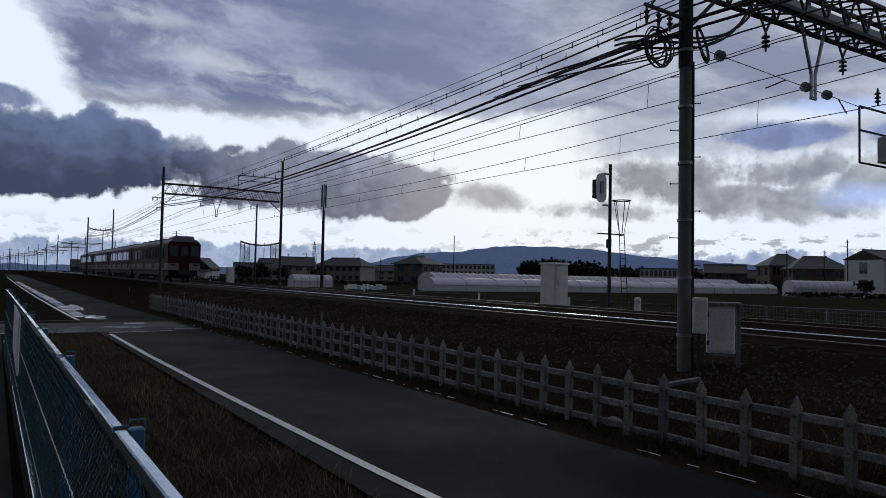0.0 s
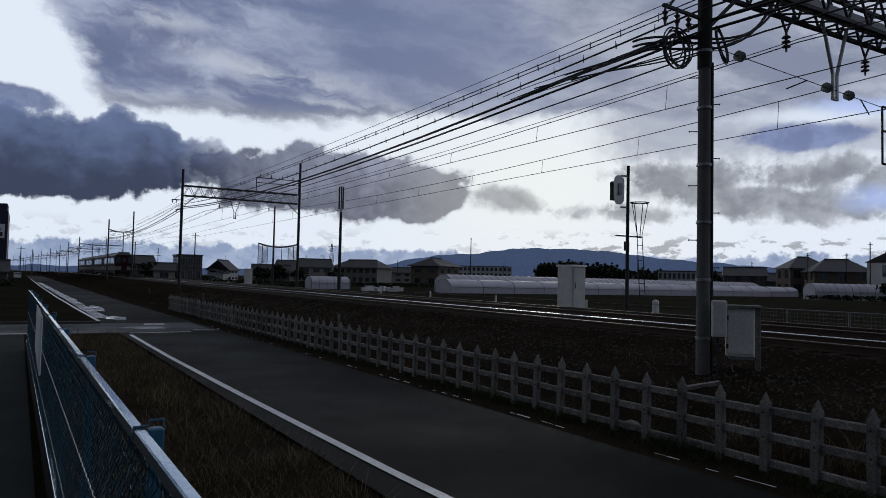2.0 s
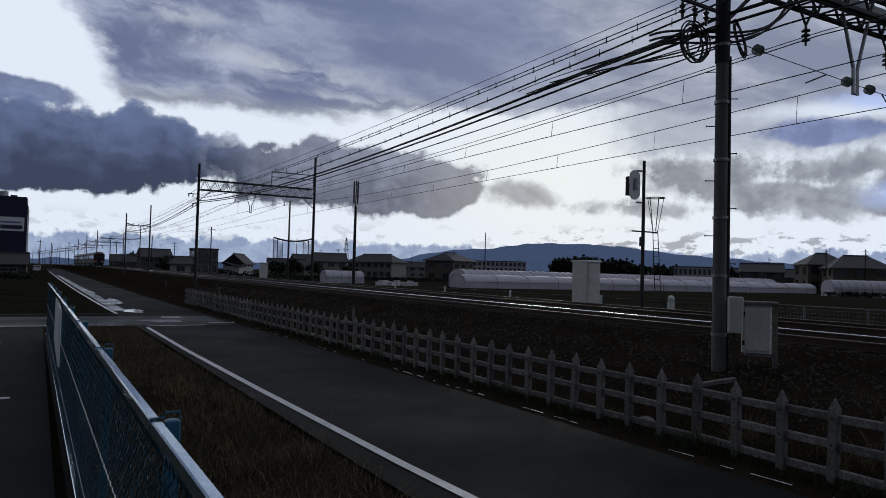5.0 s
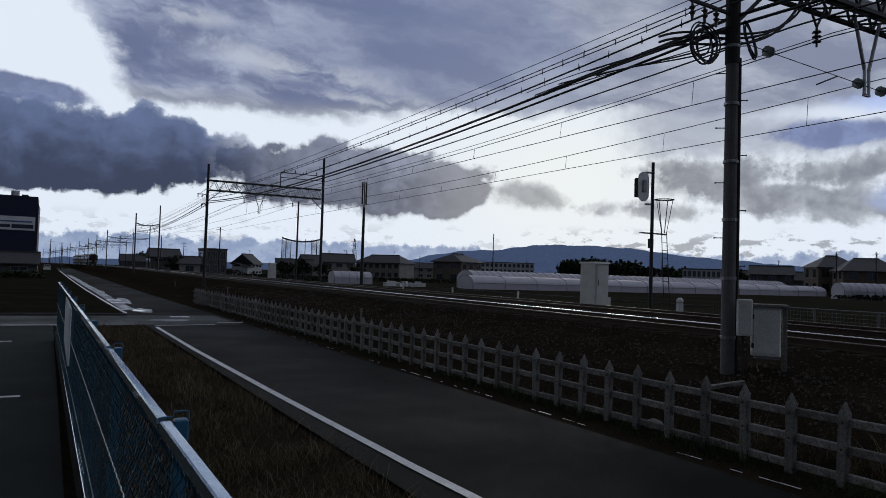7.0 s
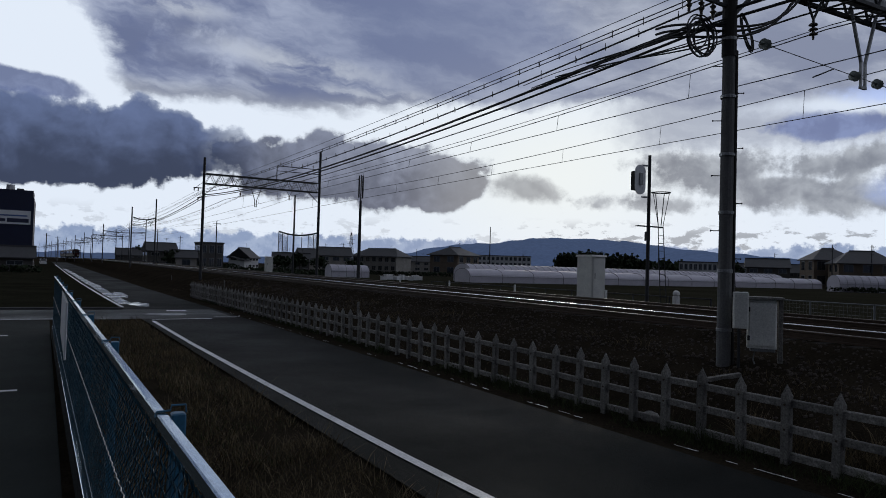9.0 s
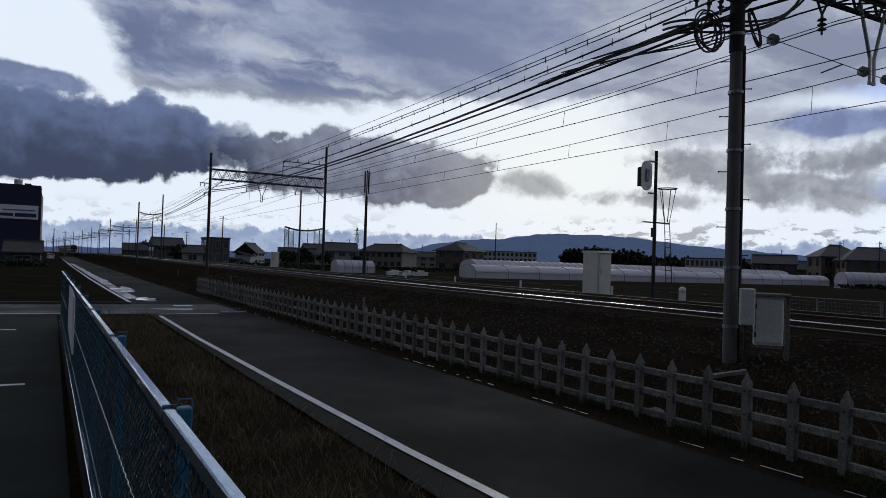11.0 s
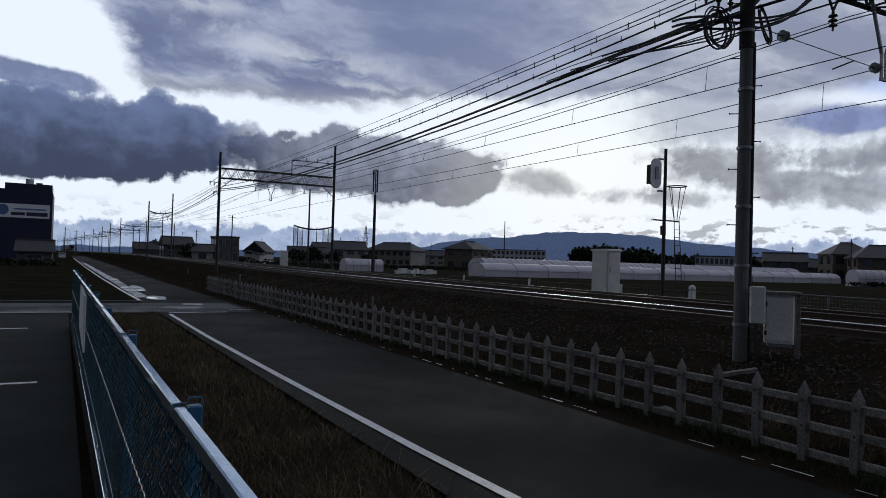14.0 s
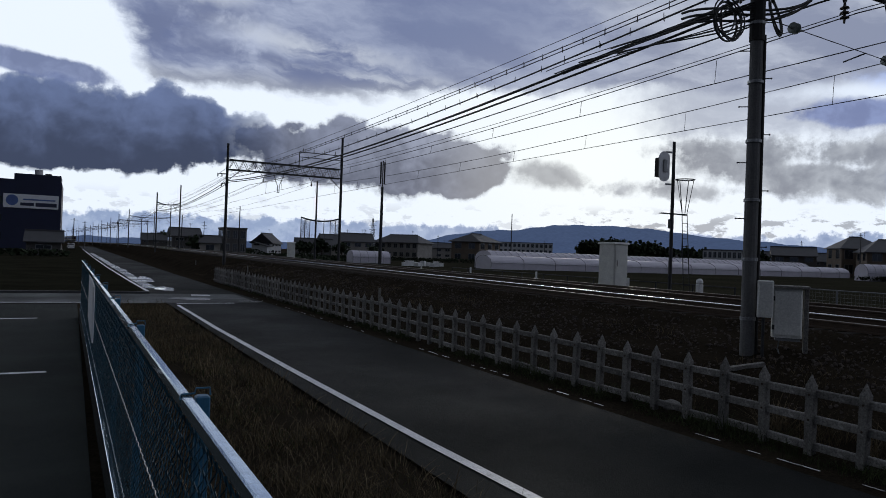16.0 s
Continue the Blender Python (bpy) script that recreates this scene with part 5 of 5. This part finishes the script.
# ---- hills ----
def hills():
    pts = ((-180, 0.7), (-60, 0.6), (-20, 0.4), (-5, 0.35), (8, 0.4), (20, 0.5), (24, 0.75), (26, 1.1), (28.5, 1.65), (30.8, 2.05), (33, 2.1), (35, 2.4), (37, 2.62), (38.6, 2.7), (41, 2.62), (43, 2.55), (45.3, 2.3), (48, 1.95), (50.4, 1.8), (54, 1.5), (58.2, 1.35), (65, 1.2), (90, 1.0), (180, 0.7))
    s = Shape()
    ring_lo, ring_hi, ring_back = [], [], []
    n = 1440
    for i in range(n):
        a = -180 + 360 * i / n
        for (p, u), (q, v) in zip(pts, pts[1:]):
            if p <= a <= q:
                t = (a - p) / (q - p)
                el = u + (v - u) * t * t * (3 - 2 * t)
        el += 0.11 * noise.fractal((a * 0.6, 0, 0), 0.9, 2.0, 4) + 0.035 * noise.noise((a * 6, 3, 0))
        d = 2600 + 250 * noise.noise((a * 0.15, 7, 0))
        x, y = bearing(a, 1)
        h = 2.25 + d * math.tan(radians(el))
        ring_lo.append((x * (d - 500), y * (d - 500), -2))
        ring_hi.append((x * d, y * d, h))
        ring_back.append((x * (d + 500), y * (d + 500), -2))
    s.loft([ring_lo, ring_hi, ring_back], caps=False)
    structure("hills_backdrop", s, "hill", "blue wooded hills along the horizon, haze painted on as glow", "hills", True)


hills()


# ---- trees and hedges ----
def tree(az, d, h, spread, seed, label="dark evergreen tree beyond the fields", n=420, leaf=0.1):
    rnd = random.Random(seed)
    x, y = bearing(az, d)
    g = thing("tree", (x, y, 0), label=label, category="tree", group="trees")
    s = Shape()
    s.bar((0, 0, -0.2), (0, 0, h * 0.55), h * 0.03, h * 0.015, 8)
    limbs = []
    for k in range(6):
        a = rnd.uniform(0, 6.28)
        p = Vector((0, 0, h * rnd.uniform(0.25, 0.5)))
        q = p + Vector((math.cos(a) * spread * 0.6, math.sin(a) * spread * 0.6, h * rnd.uniform(0.15, 0.35)))
        s.bar(p, q, h * 0.012, h * 0.004, 5)
        limbs.append(q)
    part("trunk", s, "bark", g)
    s = Shape()
    lumps = [(q, spread * rnd.uniform(0.35, 0.6)) for q in limbs] + [(Vector((rnd.uniform(-0.4, 0.4) * spread, rnd.uniform(-0.4, 0.4) * spread, h * rnd.uniform(0.6, 0.85))), spread * rnd.uniform(0.3, 0.55)) for _ in range(5)]
    for k in range(n):
        c, r = rnd.choice(lumps)
        p = c + Vector((rnd.gauss(0, 0.45), rnd.gauss(0, 0.45), rnd.gauss(0, 0.4))) * r
        if p.z < h * 0.08:
            p.z = h * rnd.uniform(0.1, 0.3)
        e = spread * rnd.uniform(0.6, 1.3) * leaf
        a = Vector((rnd.uniform(-1, 1), rnd.uniform(-1, 1), rnd.uniform(-1, 1))).normalized() * e
        b = a.cross(Vector((rnd.uniform(-1, 1), rnd.uniform(-1, 1), rnd.uniform(-1, 1)))).normalized() * e
        s.add([p - a, p - b, p + a, p + b], [(0, 1, 2, 3)])
    part("crown", s, "leaf", g)
    return g


for k in range(9):
    tree(39.2 + 0.6 * k + (k % 2) * 0.1, 300 + 12 * (k % 3), 9.2 + 1.2 * math.sin(k * 0.9) + (1.0 if 2 < k < 6 else 0), 6.0, 40 + k, n=900, leaf=0.14)
for k, (a, d, h, w) in enumerate(((62.9, 132, 3.2, 1.4), (17.6, 200, 5.0, 2.5), (16.2, 190, 4.0, 2.5), (5.7, 262, 7.0, 3.5), (6.3, 275, 6.0, 3.2), (5.0, 345, 7.0, 3.4), (46.5, 300, 8, 5), (47.6, 310, 7.5, 5), (51.4, 235, 6.5, 3.5), (45.0, 310, 7.5, 5), (8.2, 190, 4.5, 3.0), (19.2, 200, 4.2, 2.6), (22.0, 205, 3.6, 2.6))):
    tree(a, d, h, w, 80 + k, n=420, leaf=0.16)


def hedge(x0, y0, x1, y1, h, w, seed, label):
    rnd = random.Random(seed)
    s = Shape()
    L = math.hypot(x1 - x0, y1 - y0)
    for k in range(int(L * 26)):
        t = rnd.random()
        p = Vector((x0 + (x1 - x0) * t + rnd.uniform(-w, w), y0 + (y1 - y0) * t + rnd.uniform(-w, w), h * (0.1 + 0.9 * rnd.random() ** 0.7) * (0.75 + 0.35 * noise.noise((t * L * 0.15, seed, 0)))))
        a = Vector((rnd.uniform(-1, 1), rnd.uniform(-1, 1), rnd.uniform(-1, 1))).normalized() * rnd.uniform(0.15, 0.4)
        b = a.cross(Vector((rnd.uniform(-1, 1), rnd.uniform(-1, 1), rnd.uniform(-1, 1)))).normalized() * rnd.uniform(0.15, 0.4)
        s.add([p - a, p - b, p + a, p + b], [(0, 1, 2, 3)])
    tagged(new("hedge", s.mesh("hedge", "leaf")), label, "hedge", kind="stuff")


hedge(-60, 110, -1.6, 110, 1.1, 1.0, 1, "dark low hedge beyond the lawn")
hedge(40, 175, 175, 128, 1.3, 1.5, 2, "dark scrub along the field edge")
hedge(30, 120, 70, 165, 1.0, 1.5, 3, "dark scrub along the field edge")
hedge(128, 80, 140, 60, 1.1, 1.2, 7, "dark shrubs in front of the houses")
hedge(27, 205, 52, 215, 2.2, 2.0, 5, "dark scrub and shrubs beside the railway")


# ---- small things in the field and on the bank ----
def crate(az, d, w, h, rz):
    x, y = bearing(az, d)
    c = thing("crate", (x, y, 0), rz, label="pale plastic field crate standing on bare earth", category="crate", group="field crates")
    s = Shape()
    s.bev(-w / 2, -0.4, 0, w / 2, 0.4, h, 0.03)
    part("bin", s, "white", c)
    s = Shape()
    s.bev(-w / 2 - 0.05, -0.45, h, w / 2 + 0.05, 0.45, h + 0.08, 0.02)
    part("lid", s, "white", c)


for k in range(9):
    crate(24.3 + k * 0.36, 118 + (k % 3) * 3, 0.9 + 0.5 * (k % 2), 0.55 + 0.25 * (k % 3 == 1), 11 * k)

SH = Shape()
SH.bev(-0.035, -0.035, -0.2, 0.035, 0.035, 0.42, 0.01)
POST_MESH = SH.mesh("bank_post", "concrete")
for px, py in ((9.2, 22.4), (9.3, 44.0), (9.1, 64.0)):
    o = new("bank_post", POST_MESH)
    o.matrix_basis = pose(px, py, wide_z(px, py))
    tagged(o, "short grey concrete marker post on the bank", "post", group="bank posts")


PA, PB = Vector((9.14, 7.80, 0)), Vector((9.56, 7.46, 0))
SH = Shape()
SH.strip((PA.x, PA.y, wide_z(PA.x, PA.y) + 0.03), (PB.x, PB.y, wide_z(PB.x, PB.y) + 0.03), 0.14, 0.06)
tagged(new("plank", SH.mesh("plank", "concrete")), "weathered grey plank lying on the bank behind the fence", "plank")
SH = Shape()
SH.spin((8.05, 7.87, 0.02), [(0.13, 0.0), (0.15, 0.06), (0.11, 0.12), (0.04, 0.15)], 9)
tagged(new("rock", SH.mesh("rock", "concrete")), "pale rounded stone at the foot of the picket fence", "stone")


def parked_car(x, y, rz, mat, label):
    c = thing("parked_car", (x, y, 0.01), rz, label=label, category="car", group="parked cars")
    s = Shape()
    prof = [(-1.7, 0.3), (1.7, 0.3), (1.72, 0.75), (1.0, 0.95), (0.45, 1.5), (-1.2, 1.55), (-1.65, 1.0)]
    s.loft([[(q * 0.74, a, b) for a, b in prof] for q in (-1, 1)])
    part("body", s, mat, c)
    for q in (-1, 1):
        s = Shape()
        s.add([(q * 0.745, 0.85, 0.98), (q * 0.745, 0.4, 1.44), (q * 0.745, -1.1, 1.48), (q * 0.745, -1.45, 1.02)], [(0, 1, 2, 3)])
        part("side_window", s, "pane", c)
        for wy in (-1.1, 1.1):
            s = Shape()
            s.spin((q * 0.72 - 0.1, wy, 0.3), [(0.3, 0), (0.3, 0.2)], 14, (1, 0, 0))
            wheel = part("wheel", s, "under", c)
            s = Shape()
            s.spin((q * 0.72 - 0.105, wy, 0.3), [(0.18, 0), (0.18, 0.21)], 10, (1, 0, 0))
            part("rim", s, "galv", wheel)
    s = Shape()
    s.add([(-0.66, -1.3, 1.5), (0.66, -1.3, 1.5), (0.68, -1.63, 1.05), (-0.68, -1.63, 1.05)], [(0, 1, 2, 3)])
    part("rear_window", s, "pane", c)
    for q in (-1, 1):
        s = Shape()
        s.bev(q * 0.62 - 0.08, -1.7, 0.7, q * 0.62 + 0.08, -1.62, 0.95, 0.01)
        part("tail_lamp", s, "maroon", c)


parked_car(-1.6, 205, 4, "white", "small white parked car beside the far lane")
parked_car(-4.2, 150, 90, "wall_dark", "dark parked car beside the small garage")


# ---- grass and ballast stones ----
def blades(name, mat, n, place, lo, hi, seed, label):
    rnd = random.Random(seed)
    s = Shape()
    k = 0
    while k < n:
        x, y, keep = place(rnd)
        if not keep:
            continue
        k += 1
        h = rnd.uniform(lo, hi) * max(0.25, 0.8 + noise.noise((x * 1.6, y * 1.3, seed)) * 0.9) * rnd.uniform(0.5, 1.25)
        z = wide_z(x, y) - 0.02
        a = rnd.uniform(0, 6.28)
        w = rnd.uniform(0.002, 0.006)
        dx, dy = math.cos(a) * w, math.sin(a) * w
        lx, ly = rnd.gauss(0, 0.7) * h, rnd.gauss(0, 0.7) * h
        s.add([(x - dx, y - dy, z), (x + dx, y + dy, z), (x + dx * 0.7 + lx * 0.35, y + dy * 0.7 + ly * 0.35, z + h * 0.6), (x - dx * 0.7 + lx * 0.35, y - dy * 0.7 + ly * 0.35, z + h * 0.6), (x + lx, y + ly, z + h)], [(0, 1, 2, 3), (3, 2, 4)])
    tagged(new(name, s.mesh(name, mat)), label, "grass", kind="stuff")


def verge(rnd):
    y = 0.8 + 27.0 * rnd.random() ** 1.7
    x = rnd.uniform(0.6, 3.28 - 0.012 * y)
    return x, y, noise.noise((x * 0.9, y * 0.5, 2)) > -0.45


def fence_foot(rnd):
    y = 1.5 + 40 * rnd.random() ** 1.8
    x = 7.75 + rnd.gauss(0, 0.16)
    return x, y, noise.noise((x, y * 0.7, 8)) > -0.1


def tuft(rnd):
    y = 3.4 + 3.0 * rnd.random()
    x = 8.05 + abs(rnd.gauss(0, 0.3))
    return x, y, noise.noise((x * 2, y * 1.6, 5)) > 0.0


def bank(rnd):
    y = 1.5 + 55 * rnd.random() ** 1.5
    x = rnd.uniform(7.9, 10.7)
    return x, y, noise.noise((x * 0.8, y * 0.35, 11)) > 0.05


blades("dry_grass", "grass", 30000, verge, 0.06, 0.34, 3, "dry brown winter grass on the verge")
blades("green_grass", "grass_green", 15000, verge, 0.03, 0.15, 4, "short dull green grass on the verge")
blades("fence_grass", "grass_green", 14000, fence_foot, 0.04, 0.24, 5, "short grass along the foot of the picket fence")
blades("tall_dry_grass", "grass", 900, tuft, 0.25, 0.6, 6, "tall dry grass stalks behind the picket fence")
def stalks(rnd):
    return rnd.uniform(0.8, 3.1), 1.6 + 7.0 * rnd.random() ** 1.5, True


blades("dry_stalks", "grass", 420, stalks, 0.25, 0.6, 8, "thin tall dry stalks standing in the verge")
blades("bank_grass", "grass", 6000, bank, 0.04, 0.2, 7, "sparse dry weeds on the railway bank")


def stones():
    rnd = random.Random(21)
    s = Shape()
    for k in range(16000):
        y = -1 + 55 * rnd.random() ** 1.9
        x = rnd.uniform(8.6, 11.5)
        if rnd.random() < 0.35:
            x = rnd.uniform(11.3, 18.3)
        z = wide_z(x, y)
        r = rnd.uniform(0.014, 0.034)
        a = rnd.uniform(0, 6.28)
        c = Vector((x, y, z))
        low = [c + Vector((r * rnd.uniform(0.8, 1.2) * math.cos(a + 1.257 * q), r * rnd.uniform(0.8, 1.2) * math.sin(a + 1.257 * q), -0.3 * r)) for q in range(5)]
        mid = [c + Vector((r * rnd.uniform(0.65, 1.0) * math.cos(a + 1.257 * q), r * rnd.uniform(0.65, 1.0) * math.sin(a + 1.257 * q), r * rnd.uniform(0.4, 0.7))) for q in range(5)]
        top = c + Vector((rnd.uniform(-0.3, 0.3) * r, rnd.uniform(-0.3, 0.3) * r, r * rnd.uniform(0.75, 1.0)))
        s.add(low + mid + [top], [(q, (q + 1) % 5, 5 + (q + 1) % 5, 5 + q) for q in range(5)] + [(5 + q, 5 + (q + 1) % 5, 10) for q in range(5)])
    tagged(new("ballast_stones", s.mesh("ballast_stones", "stone")), "loose rusty-brown ballast stones on the bank", "stones", kind="stuff")


stones()


def puddle(x, y, w, l, seed):
    s = Shape()
    pts = []
    for j in range(20):
        t = 2 * math.pi * j / 20
        k = 1 + 0.35 * noise.noise((math.cos(t) * 1.3, math.sin(t) * 1.3, seed))
        pts.append((x + w * k * math.cos(t), y + l * k * math.sin(t), 0.013))
    s.add(pts, [tuple(range(20))])
    structure("puddle", s, "water", "shallow puddle reflecting the bright sky", "puddle")


puddle(3.7, 37.6, 0.28, 0.7, 1)


def damp_patch(x, y, w, l, seed):
    s = Shape()
    pts = []
    for j in range(28):
        t = 2 * math.pi * j / 28
        k = 1 + 0.5 * noise.noise((math.cos(t) * 1.6, math.sin(t) * 1.6, seed + 0.5))
        pts.append((x + w * k * math.cos(t), y + l * k * math.sin(t), 0.010 + 0.0004 * seed))
    s.add(pts, [tuple(range(28))])
    structure("damp_patch", s, "damp", "dark damp patch of asphalt with a dull sheen", "road patch")


for k, (dx, dy, dw, dl) in enumerate(((4.2, 31.0, 0.9, 0.6), (4.0, 38.0, 0.35, 1.6), (3.8, 48.0, 0.4, 4.0))):
    damp_patch(dx, dy, dw, dl, k + 1)


SH = Shape()
SH.v = []
for j in range(40):
    y = 38 + 110 * (j / 39) ** 1.3
    e = 2.95 - 0.0095 * (y - 35)
    SH.v += [(e + 0.12 + 0.1 * noise.noise((y * 0.2, 1, 0)), y, 0.0095), (e + 0.75 + 0.3 * noise.noise((y * 0.15, 5, 0)), y, 0.0095)]
SH.f = [(2 * j, 2 * j + 1, 2 * j + 3, 2 * j + 2) for j in range(39)]
structure("damp_strip", SH, "damp", "damp strip along the edge of the lane with a dull sheen", "road patch")


# ---- the train ----
def train_car(rear):
    L, w = 20.2, 2.6
    g = thing("train_car", label="maroon and ivory commuter train car running on the near track", category="train car", group="train cars")
    hw = w / 2
    prof_lo = [(-hw, 1.0), (hw, 1.0), (hw, 1.58), (-hw, 1.58)]
    s = Shape()
    s.loft([[(x, y, z) for x, z in prof_lo] for y in (0, L)])
    part("skirt_panel", s, "ivory", g, "ivory lower body")
    prof = [(-hw, 1.582), (hw, 1.582), (hw, 3.15), (hw - 0.12, 3.36), (-hw + 0.12, 3.36), (-hw, 3.15)]
    s = Shape()
    s.loft([[(x, y, z) for x, z in prof] for y in (0, L)])
    part("body", s, "maroon", g, "maroon upper body")
    s = Shape()
    rp = [(-hw + 0.06, 3.28), (hw - 0.06, 3.28), (hw - 0.25, 3.5), (hw - 0.7, 3.66), (0, 3.72), (-hw + 0.7, 3.66), (-hw + 0.25, 3.5)]
    s.loft([[(x, y, z) for x, z in rp] for y in (0.02, L - 0.02)])
    part("roof", s, "train_roof", g, "silver-grey roof")
    for k in range(5):
        s = Shape()
        s.bev(-0.6, 2.6 + k * 3.6, 3.68, 0.6, 3.9 + k * 3.6, 3.84, 0.05)
        part("roof_unit", s, "train_roof", g)
    s = Shape()
    s.box(-hw + 0.15, 0.4, 0.55, hw - 0.15, L - 0.4, 1.0)
    part("underframe", s, "under", g)
    for by in (3.2, L - 3.2):
        s = Shape()
        s.box(-1.1, by - 1.5, 0.35, 1.1, by + 1.5, 0.62)
        bogie = part("bogie", s, "under", g)
        for wy in (-1.05, 1.05):
            for q in (-1, 1):
                s = Shape()
                s.spin((q * 0.75 - 0.06, by + wy, 0.43), [(0.43, 0), (0.43, 0.12)], 16, (1, 0, 0))
                part("wheel", s, "under", bogie)
    for q in (-1, 1):
        for k in range(4):
            y0 = 1.6 + k * 4.9
            s = Shape()
            s.box(q * hw - 0.015, y0, 1.15, q * hw + 0.015, y0 + 1.3, 3.05)
            door = part("door", s, "maroon", g)
            s = Shape()
            for c in (0.12, 0.7):
                s.box(q * hw - 0.02, y0 + c, 2.0, q * hw + 0.02, y0 + c + 0.46, 2.85)
            part("pane", s, "pane", door)
            if k < 3:
                s = Shape()
                for c in (1.75, 3.1):
                    s.box(q * hw - 0.012, y0 + c, 2.05, q * hw + 0.012, y0 + c + 1.15, 2.95)
                part("window", s, "pane", g)
    if rear:
        for x0, x1 in ((-1.15, -0.5), (0.5, 1.15)):
            s = Shape()
            s.box(x0, -0.03, 2.15, x1, 0.0, 3.05)
            part("windscreen", s, "pane", g)
        s = Shape()
        s.box(-0.4, -0.05, 1.0, 0.4, -0.001, 3.2)
        door = part("end_door", s, "maroon", g)
        s = Shape()
        s.box(-0.25, -0.07, 2.2, 0.25, -0.05, 2.95)
        part("pane", s, "pane", door)
        for x0 in (-1.1, 0.75):
            s = Shape()
            s.box(x0, -0.03, 1.38, x0 + 0.35, 0.0, 1.5)
            part("tail_lamp", s, "maroon", g)
        s = Shape()
        s.box(-0.45, -0.35, 0.6, 0.45, 0.3, 1.0)
        part("coupler", s, "under", g)
        s = Shape()
        s.bev(-0.8, 0.1, 3.6, 0.8, 1.6, 3.86, 0.1)
        part("end_cowl", s, "train_roof", g)
    return g


CARS = [train_car(k == 0) for k in range(4)]


def motions():
    times = [0.5 * i for i in range(33)]
    for k, car in enumerate(CARS):
        rows = []
        for t in times:
            y = 61.3 + 29.6 * t + 20.7 * k
            x, x2 = NEAR_X + bend(y), NEAR_X + bend(y + 20)
            z, z2 = RAIL_Z + rise(y), RAIL_Z + rise(y + 20)
            rows.append((t, pose(x, y, z, math.degrees(math.atan2(z2 - z, 20)), 0, -math.degrees(math.atan2(x2 - x, 20)))))
        walk(car, rows)


motions()
